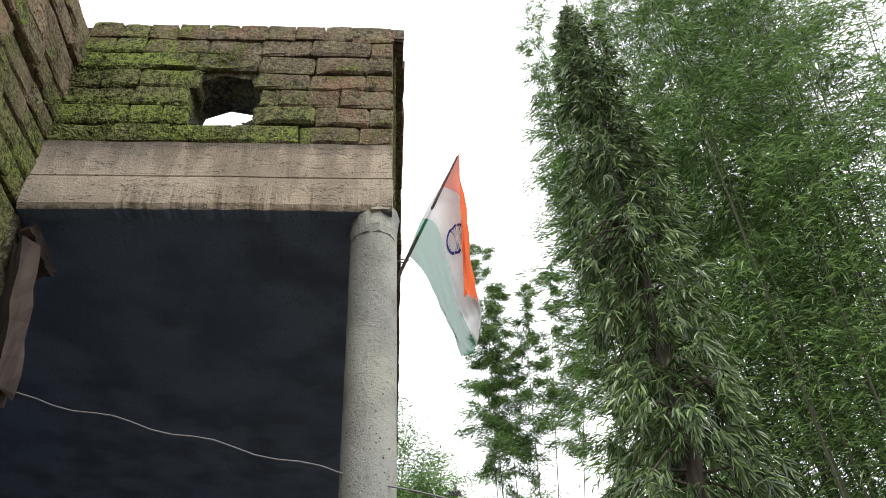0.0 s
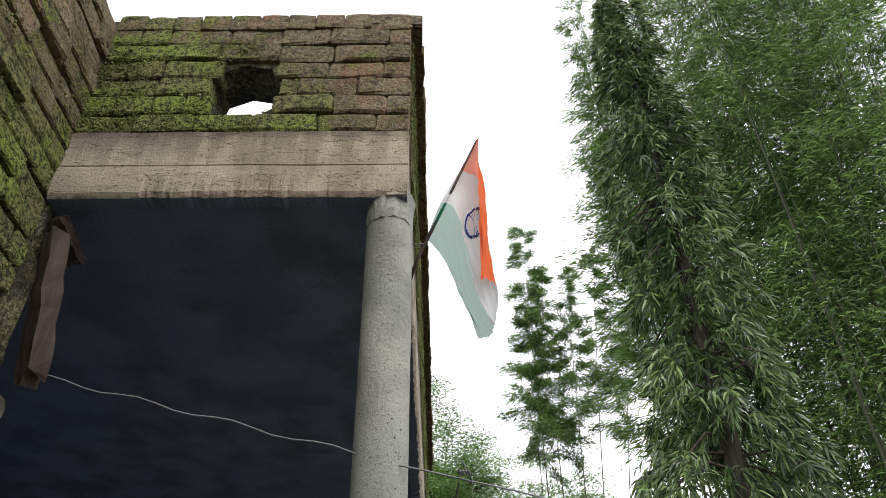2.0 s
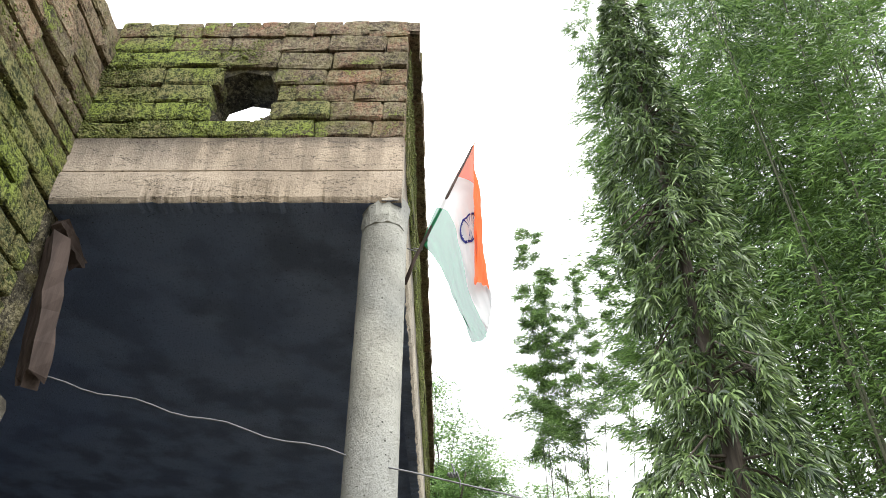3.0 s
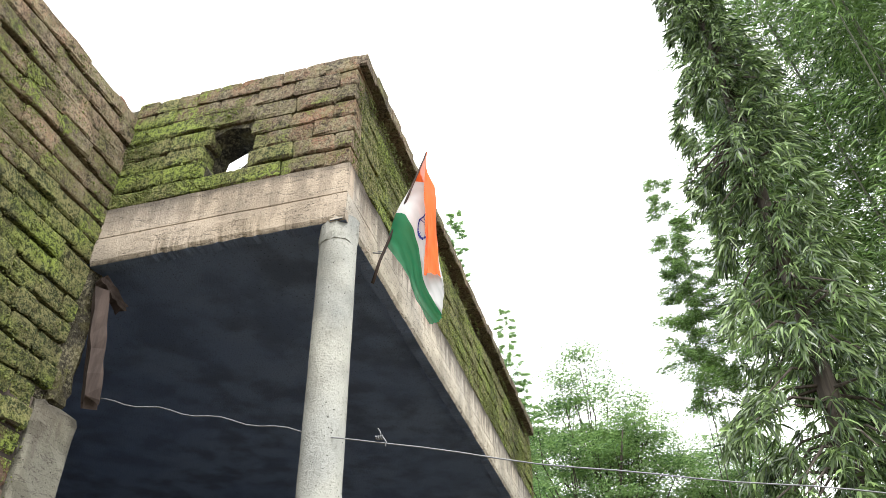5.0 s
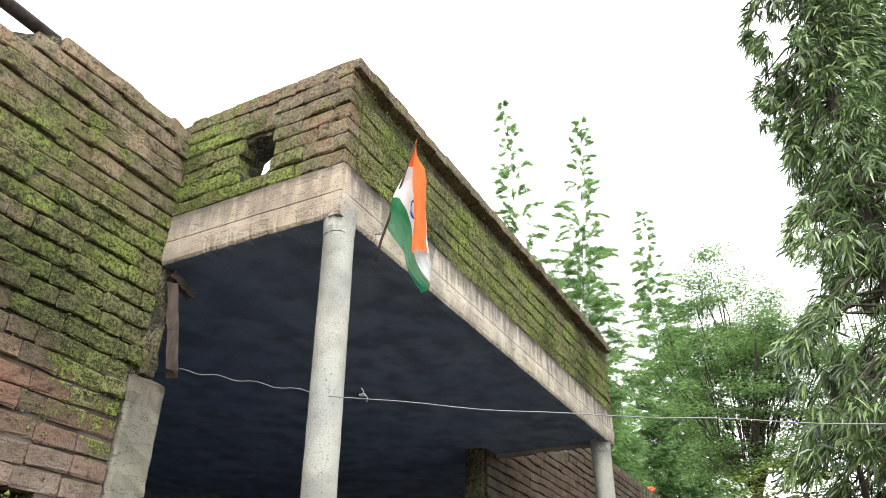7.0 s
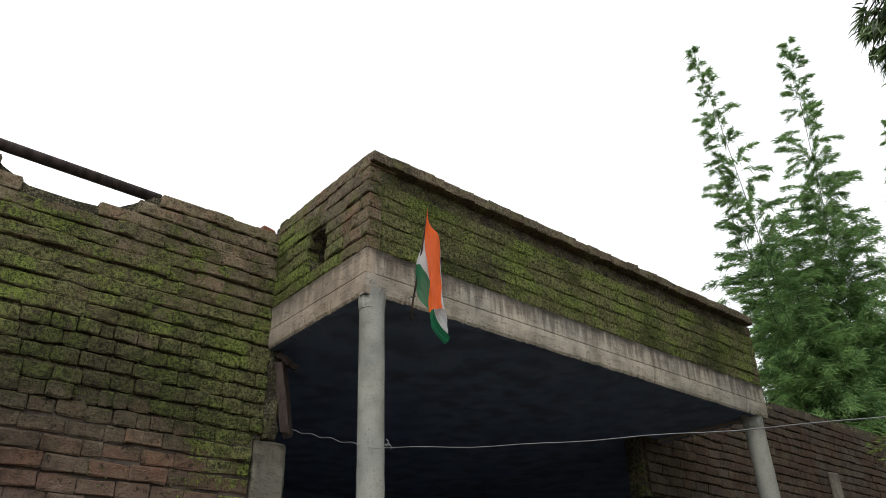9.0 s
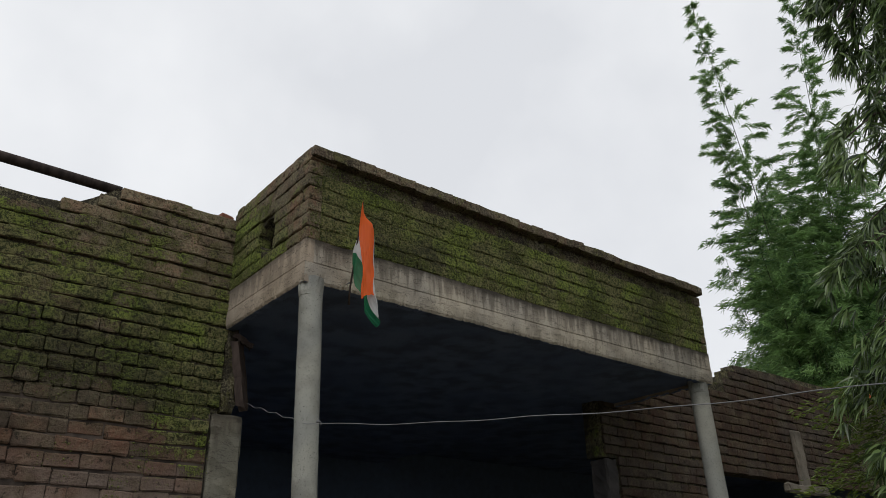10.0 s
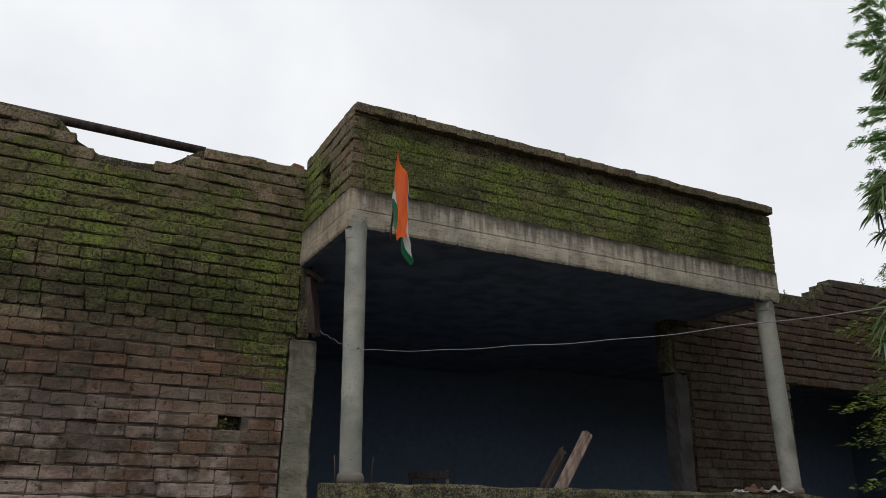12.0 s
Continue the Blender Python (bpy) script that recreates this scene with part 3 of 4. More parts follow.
def ashoka(place, height, radius, clumps, seed, label):
    """A mast tree: straight trunk hidden by hanging tufts of long wavy leaves."""
    g = np.random.default_rng(seed)
    t = thing("mast_tree", place, label, "tree")
    x0, y0, z0 = place

    def axis(z):
        return y0 + 0.06 * np.clip((z - 8.4) / 3.2, 0, 1.2)

    v, f = tube([(x0, float(axis(z)), z0 + z) for z in np.linspace(0, height * 0.97, 9)], [0.13 * (1 - 0.85 * k / 8) for k in range(9)], 10)
    child("trunk", mesh_of("trunk", v, f, BARK, True), t, "dark straight trunk")
    sprays = clumps // 9
    sh, sa = 0.05 + 0.95 * g.random(sprays) ** 1.35, g.uniform(0, 2 * math.pi, sprays)
    of = g.integers(0, sprays, clumps)
    down = g.uniform(-0.02, 0.50, clumps)         # each spray hangs down its own drooping branch
    h, a = np.clip(sh[of] - down / height, 0.03, 1.0), sa[of] + g.normal(0, 0.11, clumps)
    shape = np.interp(h, [0, 0.27, 0.42, 0.59, 0.67, 0.76, 0.88, 1.0], [0.82, 0.76, 0.60, 0.46, 0.42, 0.41, 0.32, 0.12])
    lump = 0.82 + 0.26 * np.sin(a * 3 + h * 23) * np.sin(h * 37 + a) + g.uniform(-0.34, 0.36, sprays)[of]
    inner = g.random(clumps) < 0.22
    a = np.where(inner, g.uniform(0, 2 * math.pi, clumps), a)
    r = radius * shape * np.where(inner, 0.3, lump + np.minimum(down, 0.3) * 0.7)
    zc = z0 + h * height
    c = np.stack([x0 + r * np.cos(a), axis(zc) + r * np.sin(a), zc], 1)
    k = 12                                        # a rosette of leaves at each twig's end
    base = np.repeat(c, k, 0) + g.normal(0, 0.016, (clumps * k, 3))
    lean = np.stack([np.cos(a), np.sin(a), np.full(clumps, -0.95)], 1) * g.uniform(0.5, 1.1, (clumps, 1)) + g.normal(0, 0.25, (clumps, 3))
    way = np.repeat(lean, k, 0) + g.normal(0, 0.62, (clumps * k, 3)) * [1, 1, 0.7]
    side = g.normal(0, 1, (clumps * k, 3))
    child("crown", leaf_mesh("crown", base, way, side, g.uniform(0.11, 0.205, clumps * k), g.uniform(0.015, 0.026, clumps * k), ASHOKA, 0.35, True), t, "hanging tufts of long dark green leaves")
    branches_v, branches_f = [], []
    for i in range(0, clumps, 14):
        p = c[i]
        ya = float(axis(p[2]))
        bv, bf = tube([(x0, ya, p[2] + 0.35), ((x0 + p[0]) / 2, (ya + p[1]) / 2, p[2] + 0.3), tuple(p)], [0.02, 0.012, 0.006], 5)
        branches_f += [tuple(q + len(branches_v) for q in fc) for fc in bf]
        branches_v += bv
    child("brushwood", mesh_of("brushwood", branches_v, branches_f, BARK), t, "thin drooping twigs")["kind"] = "stuff"
    return t


def plumed(place, culms, seed, label, material):
    """Tall culms with whorls of short rising sprays at every node. culms: (foot offset, tip offset, tip height, bare share)."""
    g = np.random.default_rng(seed)
    t = thing("bamboo_clump", place, label, "bamboo", "bamboo behind the house")
    x0, y0, z0 = place
    B, Wy, S, L, W = [], [], [], [], []
    for (fx, fy), (tx, ty), top, bare in culms:
        foot, tip = np.array([x0 + fx, y0 + fy, z0]), np.array([x0 + tx, y0 + ty, z0 + top])
        s = np.linspace(0, 1, 16)[:, None]
        path = foot + (tip - foot) * np.concatenate([s ** 1.6, s ** 1.6, s], 1)
        v, f = tube([tuple(p) for p in path], [0.036 * (1 - 0.85 * k / 15) for k in range(16)], 6)
        child("culm", mesh_of("culm", v, f, CULM, True), t)
        z = top
        while z > top * bare:
            k = z / top
            p = foot + (tip - foot) * np.array([k ** 1.6, k ** 1.6, k])
            below = top - z
            reach = 0.24 + 0.66 * min(1, below / 3.5) + 0.6 * min(1, max(0, below - 4) / 4)
            for _ in range(5 if below < 5 else 7):
                az = g.uniform(0, 2 * math.pi)
                d = np.array([math.cos(az), math.sin(az), g.uniform(0.15, 0.7)])
                rr = reach * g.uniform(0.55, 1.2)
                m = int(30 + 90 * rr)
                u = np.sqrt(g.uniform(0.02, 1.0, m))[:, None]
                B.append(p + d * rr * u + np.array([0, 0, -1.0]) * rr * 0.3 * u ** 2 + g.normal(0, 0.035, (m, 3)))
                Wy.append(d * 0.9 + g.normal(0, 0.42, (m, 3)) + [0, 0, 0.1])
                S.append(g.normal(0, 1, (m, 3)))
                L.append(g.uniform(0.14, 0.30, m)), W.append(g.uniform(0.022, 0.038, m))
            z -= g.uniform(0.36, 0.56)
    child("crown", leaf_mesh("crown", np.concatenate(B), np.concatenate(Wy), np.concatenate(S), np.concatenate(L), np.concatenate(W), material), t, "fine narrow leaves in rising whorls")
    return t


def bamboo(place, culms, seed, label, material, leaf=(0.16, 0.26), wide=(0.016, 0.026), dense=22, plume=1.0, step=0.45, low=1.0, group=""):
    """A clump of arching culms with leafy plumes at their nodes. culms: (foot offset, tip offset, tip height, bare share)."""
    g = np.random.default_rng(seed)
    t = thing("bamboo_clump", place, label, "bamboo", group)
    B, Wy, S, L, W = [], [], [], [], []
    x0, y0, z0 = place
    for (fx, fy), (tx, ty), top, bare in culms:
        foot, tip = np.array([x0 + fx, y0 + fy, z0]), np.array([x0 + tx, y0 + ty, z0 + top])
        s = np.linspace(0, 1, 14)[:, None]
        path = foot + (tip - foot) * np.concatenate([s ** 1.7, s ** 1.7, s], 1)
        v, f = tube([tuple(p) for p in path], [0.030 * (1 - 0.9 * k / 13) for k in range(14)], 6)
        child("culm", mesh_of("culm", v, f, CULM, True), t)
        n = max(4, int(top * (1 - bare) / step))
        for i in range(n):
            k = bare + (1 - bare) * (i + g.random() * 0.5) / n
            p = foot + (tip - foot) * np.array([k ** 1.7, k ** 1.7, k])
            for _ in range(2):
                az = g.uniform(0, 2 * math.pi)
                reach = plume * g.uniform(0.6, 1.25) * (0.35 + 0.9 * min(1, (1 - k) * 3.0))
                d = np.array([math.cos(az), math.sin(az), g.uniform(0.15, 0.55)])
                m = int(dense * (0.4 + reach / plume * 0.6) * (low + (1 - low) * min(1, max(0, k * 2.2 - 0.5))))
                u = g.uniform(0.15, 1.0, m)[:, None]
                q = p + d * reach * u + np.array([0, 0, -1.0]) * reach * 0.35 * u ** 2 + g.normal(0, 0.04 + 0.05 * reach, (m, 3))
                B.append(q)
                Wy.append(d + g.normal(0, 0.5, (m, 3)) + [0, 0, -0.2])
                S.append(g.normal(0, 1, (m, 3)))
                L.append(g.uniform(*leaf, m))
                W.append(g.uniform(*wide, m))
    child("crown", leaf_mesh("crown", np.concatenate(B), np.concatenate(Wy), np.concatenate(S), np.concatenate(L), np.concatenate(W), material), t, "fine narrow leaves in plumes")
    return t


def mound(count, spread, low, high, lean, seed, bare=0.12):
    """Culms of a clump that lean outwards."""
    g = np.random.default_rng(seed)
    rows = []
    for _ in range(count):
        a, r = g.uniform(0, 2 * math.pi), math.sqrt(g.random())
        fx, fy = spread * 0.35 * r * math.cos(a), spread * 0.35 * r * math.sin(a)
        rows.append(((fx, fy), (fx + lean * r * math.cos(a) + g.normal(0, 0.3), fy + lean * r * math.sin(a) + g.normal(0, 0.3)), g.uniform(low, high) * (1 - 0.25 * r), bare))
    return rows


def leafy_tree(place, crown, size, seed, label):
    """A light feathery tree: limbs that fork into flat sprays of small leaves filling an uneven dome."""
    g = np.random.default_rng(seed)
    t = thing("feathery_tree", place, label, "tree")
    x0, y0, z0 = place
    c, r = np.array(crown, float), np.array(size, float)
    n = 210
    d = g.normal(0, 1, (n, 3))
    d /= np.linalg.norm(d, axis=1, keepdims=True)
    dist = g.random((n, 1)) ** 0.38 * (0.85 + 0.25 * np.sin(d[:, :1] * 5 + seed) * np.cos(d[:, 1:2] * 6))
    centres = c + d * dist * r
    fork = np.array([x0, y0, c[2] - r[2] * 0.75])
    v, f = tube([(x0, y0, z0), (x0 + 0.1, y0 - 0.05, fork[2] * 0.5), tuple(fork)], [0.22, 0.18, 0.14], 9)
    child("trunk", mesh_of("trunk", v, f, BARK, True), t, "dark trunk")
    for k in range(7):          # main limbs
        e = centres[k * 29] * 0.8 + c * 0.2
        mid = (fork + e) / 2 + g.normal(0, 0.3, 3)
        v, f = tube([tuple(fork), tuple(mid), tuple(e)], [0.10, 0.06, 0.02], 6)
        child("limb", mesh_of("limb", v, f, BARK, True), t, "dark crooked limb")
    wv, wf = [], []
    for e in centres[::2]:
        root = fork + (e - fork) * g.uniform(0.35, 0.6) + g.normal(0, 0.2, 3)
        v, f = tube([tuple(root), tuple((root + e) / 2 + g.normal(0, 0.15, 3)), tuple(e)], [0.028, 0.018, 0.007], 5)
        wf += [tuple(i + len(wv) for i in fc) for fc in f]
        wv += v
    child("brushwood", mesh_of("brushwood", wv, wf, BARK), t)["kind"] = "stuff"
    k = 300
    m = n * k
    base = np.repeat(centres, k, 0) + g.normal(0, 1, (m, 3)) * [0.30, 0.30, 0.06]
    way = g.normal(0, 1, (m, 3)) * [1, 1, 0.3]
    child("crown", leaf_mesh("crown", base, way, g.normal(0, 1, (m, 3)) * [0.6, 0.6, 0.25], g.uniform(0.08, 0.17, m), g.uniform(0.022, 0.04, m), TREE_LEAF, 0.2), t, "flat sprays of small leaves")
    return t


ashoka((4.40, -2.68, 0.0), 11.9, 1.0, 3800, 11, "tall mast tree with drooping dark green leaves beside the porch")
bamboo((17.8, -3.0, 0.0), [((0, 0), (0.03, 0.06), 18.85, 0.62), ((0.1, -0.4), (0.0, -0.35), 17.0, 0.62), ((0.0, -0.8), (-0.2, -1.2), 16.9, 0.62), ((0.2, 0.1), (0.1, 0.2), 15.6, 0.66), ((0.0, -1.0), (-0.45, -2.2), 17.7, 0.70), ((0.3, -1.5), (-0.6, -3.0), 15.9, 0.68)], 3,
       "slender bamboo culms with leafy plumes and bare stems below", BAMBOO_LEAF, (0.11, 0.22), (0.017, 0.028), 230, 0.78, 0.30)
bamboo((8.6, -6.9, 0.0), [((0, 2.6), (-0.2, 3.2), 15.0, 0.15), ((0.3, 2.2), (0.0, 2.7), 17.0, 0.15), ((-0.5, 1.6), (-0.9, 2.0), 19.5, 0.15), ((-0.2, 2.2), (-0.5, 3.2), 13.5, 0.15), ((0.2, 2.4), (0.1, 3.6), 12.0, 0.15)] + [((0.2, 0.4), (0.0, 0.2), 24.0, 0.3), ((0.4, -0.4), (0.1, -0.6), 26.0, 0.3), ((-0.2, -0.9), (-0.5, -1.2), 25.0, 0.3), ((0.5, -1.4), (0.4, -1.9), 27.0, 0.3), ((0.0, -2.0), (-0.2, -2.6), 26.0, 0.3), ((0.3, 1.0), (0.2, 1.0), 22.5, 0.3)] + mound(54, 5.6, 14, 27, 2.2, 5, 0.10), 6,
       "dense green bamboo thicket with dark culms", BAMBOO_LEAF, (0.12, 0.24), (0.016, 0.027), 92, 1.25, 0.48, 0.08)
bamboo((8.7, -4.0, 0.0), [((0, 0), (0.0, 0.75), 17.5, 0.45), ((0.2, 0.1), (0.1, 0.55), 15.5, 0.4), ((0.1, -0.2), (-0.1, 0.3), 14.0, 0.4), ((-0.2, -0.3), (-0.2, 0.0), 16.5, 0.4), ((0.1, -0.1), (0.2, 0.6), 13.0, 0.4), ((0.2, -0.4), (0.2, -0.2), 18.5, 0.4), ((1.7, -0.1), (1.7, -0.02), 21.8, 0.62), ((1.5, -0.5), (1.6, -0.6), 20.0, 0.60)], 14,
       "upright leafy bamboo at the thicket's edge", BAMBOO_LEAF, (0.10, 0.20), (0.015, 0.025), 110, 0.68, 0.36)
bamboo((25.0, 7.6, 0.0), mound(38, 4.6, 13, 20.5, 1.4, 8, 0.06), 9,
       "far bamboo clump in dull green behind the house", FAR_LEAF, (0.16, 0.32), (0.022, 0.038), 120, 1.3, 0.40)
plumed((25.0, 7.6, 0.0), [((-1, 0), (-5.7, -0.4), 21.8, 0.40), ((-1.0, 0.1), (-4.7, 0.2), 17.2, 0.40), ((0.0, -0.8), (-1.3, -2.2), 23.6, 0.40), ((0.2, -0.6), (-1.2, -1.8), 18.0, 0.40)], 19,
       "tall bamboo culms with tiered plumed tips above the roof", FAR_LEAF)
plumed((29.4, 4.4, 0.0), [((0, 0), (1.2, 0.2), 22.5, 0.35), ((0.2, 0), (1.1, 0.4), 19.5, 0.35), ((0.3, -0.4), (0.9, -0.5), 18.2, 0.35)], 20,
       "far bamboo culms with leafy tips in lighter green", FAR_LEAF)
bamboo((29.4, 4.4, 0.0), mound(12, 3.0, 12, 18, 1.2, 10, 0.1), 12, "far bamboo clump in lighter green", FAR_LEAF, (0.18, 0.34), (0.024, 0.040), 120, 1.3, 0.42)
leafy_tree((17.9, 0.2, 0.0), (17.6, 0.1, 8.7), (2.2, 2.4, 3.9), 21, "light green feathery tree with dark limbs behind the house")
leafy_tree((20.5, -3.6, 0.0), (20.5, -3.1, 8.2), (2.6, 2.8, 4.0), 22, "light green feathery tree with dark limbs behind the mast tree")


def fronds(place, seed):
    """A shrub of long level sprays set with small leaves."""
    g = np.random.default_rng(seed)
    t = thing("shrub", place, "shrub with level sprays of small yellow-green leaves", "shrub")
    B, Wy = [], []
    wv, wf = [], []
    root = np.array(place, float)
    for i in range(30):
        z = 1.6 + 1.75 * (i + g.random()) / 30
        yaw = g.uniform(1.15, 2.1)
        d = np.array([math.cos(yaw), math.sin(yaw), g.uniform(-0.05, 0.12)])
        reach = g.uniform(0.6, 1.2)
        p = root + [0, 0, z]
        s = np.linspace(0, 1, 9)[:, None]
        path = p + d * reach * s + np.array([0, 0, -1.0]) * 0.22 * reach * s ** 2 + np.array([-d[1], d[0], 0]) * 0.12 * np.sin(s * 4 + i)
        v, f = tube([tuple(q) for q in path], [0.007 * (1 - 0.8 * k / 8) for k in range(9)], 5)
        wf += [tuple(k + len(wv) for k in fc) for fc in f]
        wv += v
        m = 240
        u = g.uniform(0.2, 1, m)
        q = np.stack([np.interp(u, s[:, 0], path[:, k]) for k in range(3)], 1)
        sgn = np.where(g.random(m) < 0.5, -1.0, 1.0)[:, None]
        across = np.array([-d[1], d[0], 0.0]) * sgn
        off = g.uniform(0, 0.16, (m, 1))
        B.append(q + across * off + d * off * 0.8 + g.normal(0, 0.008, (m, 3)))
        Wy.append(across * 0.5 + d + g.normal(0, 0.35, (m, 3)))
    B, Wy = np.concatenate(B), np.concatenate(Wy)
    n = len(B)
    child("stem", mesh_of("stem", [tuple(root), tuple(root + [0.04, 0, 3.2]), tuple(root + [-0.04, 0, 3.2]), tuple(root + [0, 0.05, 3.2])], [(0, 1, 2), (0, 2, 3), (0, 3, 1)], BARK), t)
    child("brushwood", mesh_of("brushwood", wv, wf, BARK), t)["kind"] = "stuff"
    child("crown", leaf_mesh("crown", B, Wy, g.normal(0, 1, (n, 3)) * [1, 1, 0.3], g.uniform(0.035, 0.075, n), g.uniform(0.012, 0.02, n), SHRUB_LEAF, 0.1), t, "small yellow-green leaves")
    return t


fronds((4.55, -2.1, 0.0), 31)

# ---- flag on its pole ----
def flag():
    t = thing("flag", (0.36, -0.02, 3.57), "orange, white and green cloth flag hanging limp from a pole", "flag")
    # rows run down the cloth from the pole; the orange hem is folded over in front of the white
    GRID = [[Vector(p) for p in row] for row in (((0.279, -0.283, 4.246), (0.325, -0.200, 4.090), (0.309, -0.120, 3.896), (0.359, -0.060, 3.750)),
                                                    ((0.259, -0.272, 4.030), (0.362, -0.286, 4.057), (0.319, -0.170, 3.866), (0.341, -0.110, 3.666)),
                                                    ((0.279, -0.268, 3.841), (0.359, -0.302, 3.845), (0.359, -0.210, 3.734), (0.385, -0.160, 3.573)),
                                                    ((0.297, -0.262, 3.659), (0.358, -0.310, 3.671), (0.364, -0.250, 3.505), (0.376, -0.200, 3.437)),
                                                    ((0.303, -0.258, 3.504), (0.357, -0.318, 3.525), (0.417, -0.315, 3.368), (0.434, -0.250, 3.332)))]

    def spline(p, k):
        n = len(p) - 1
        i = min(n - 1, int(k * n))
        f = k * n - i
        a, b, c, d = p[max(0, i - 1)], p[i], p[i + 1], p[min(n, i + 2)]
        return 0.5 * ((2 * b) + (c - a) * f + (2 * a - 5 * b + 4 * c - d) * f * f + (3 * b - a - 3 * c + d) * f ** 3)

    def at(u, v):
        p = spline([spline(row, v) for row in GRID], u)
        loose = min(1, u * 2.5)
        pleat = math.sin(v * 15 + u * 2.5 + 0.6) * 0.006 * loose + 0.010 * noise.noise((u * 5, v * 9, 2.0)) * loose + 0.012 * loose * noise.noise((u * 4.0 + v * 3, v * 24, 6.0))
        return p + Vector((pleat, math.cos(v * 13 + u * 4) * 0.006 * u + 0.006 * loose * noise.noise((u * 9, v * 30, 3.0)), 0.006 * u * noise.noise((v * 20, u * 3, 1.0))))

    for name, lo, material, label in (("stripe", 0, FLAG_ORANGE, "faded orange stripe"), ("stripe", 1, FLAG_WHITE, "white stripe"), ("stripe", 2, FLAG_GREEN, "green stripe")):
        nu, nv = 44, 14
        verts = [at(i / nu, (lo + j / nv) / 3) for i in range(nu + 1) for j in range(nv + 1)]
        faces = [(i * (nv + 1) + j, i * (nv + 1) + j + 1, (i + 1) * (nv + 1) + j + 1, (i + 1) * (nv + 1) + j) for i in range(nu) for j in range(nv)]
        stripe = child(name, mesh_of(name, verts, faces, material, True), t, label)
        if lo == 1:             # spoked wheel printed in the middle of the white
            for face in (-1, 1):
                wv, wf = [], []
                def spot(a, r):
                    u, v = 0.46 + math.cos(a) * r * 0.085, 0.5 + math.sin(a) * r * 0.135
                    p = at(u, v)
                    nrm = (at(u + 0.01, v) - p).cross(at(u, v + 0.01) - p).normalized()
                    return p + nrm * 0.002 * face
                for k in range(24):
                    a, b = 2 * math.pi * k / 24, 2 * math.pi * (k + 1) / 24
                    n = len(wv)
                    wv += [spot(a, 0.86), spot(a, 1.0), spot(b, 1.0), spot(b, 0.86), spot(a - 0.03, 0.9), spot(a + 0.03, 0.9), spot(a, 0.08)]
                    wf += [(n, n + 1, n + 2, n + 3), (n + 4, n + 5, n + 6)]
                child("wheel_mark", mesh_of("wheel_mark", wv, wf, FLAG_BLUE), stripe, "dark blue spoked wheel")
    v, f = tube([(0.365, 0.0, 3.555), (0.348, -0.035, 3.66), (0.322, -0.145, 3.92), (0.287, -0.273, 4.228)], [0.008, 0.007, 0.006, 0.004], 8)
    child("pole", mesh_of("pole", v, f, WOOD, True), t, "thin weathered stick")
    v, f = tube([(0.33, -0.006, 3.70), (0.36, -0.05, 3.705), (0.35, -0.065, 3.712), (0.33, -0.03, 3.70)], 0.003, 5)
    child("tie", mesh_of("tie", v, f, WIRE, True), t, "loop of wire")
    return t


flag()

# ---- cable across the porch ----
def cable():
    t = thing("cable", (0.06, -0.06, 2.68), "thin grey service cable strung across the porch by the column", "cable")
    K, I, E = Vector((0.06, -0.06, 2.680)), Vector((0.20, 1.19, 3.07)), Vector((1.108, -3.884, 2.383))
    pts = [I.lerp(K, k / 20) + Vector((0, 0, 0.008 * math.sin(k * 1.3))) for k in range(20)]
    for k in range(0, 58):
        s = k / 30
        p = K + (E - K) * s
        p.z += -4 * 0.071 * s * (1 - s) + 0.007 * math.sin(k * 0.9) * math.sin(k * 0.37)
        pts.append(p)
    v, f = tube(pts, 0.0025, 6)
    child("wire", mesh_of("wire", v, f, WIRE, True), t)
    knot = []
    for k in range(26):
        a = k * 0.95
        knot.append(K + Vector((0.012 + 0.006 * math.cos(a), -0.10 - k * 0.0012, -0.004 + 0.006 * math.sin(a))))
    v, f = tube(knot, 0.003, 5)
    child("knot", mesh_of("knot", v, f, WIRE, True), t)
    v, f = tube([K + Vector((0.015, -0.12, 0.0)), K + Vector((0.015, -0.115, 0.02)), K + Vector((0.005, -0.11, 0.028))], 0.0025, 5)
    child("loose_end", mesh_of("loose_end", v, f, WIRE, True), t)
    v, f = tube([K + Vector((0.015, -0.125, 0.0)), K + Vector((0.025, -0.135, -0.015)), K + Vector((0.02, -0.135, -0.035))], 0.0025, 5)
    child("loose_end", mesh_of("loose_end", v, f, WIRE, True), t)


cable()


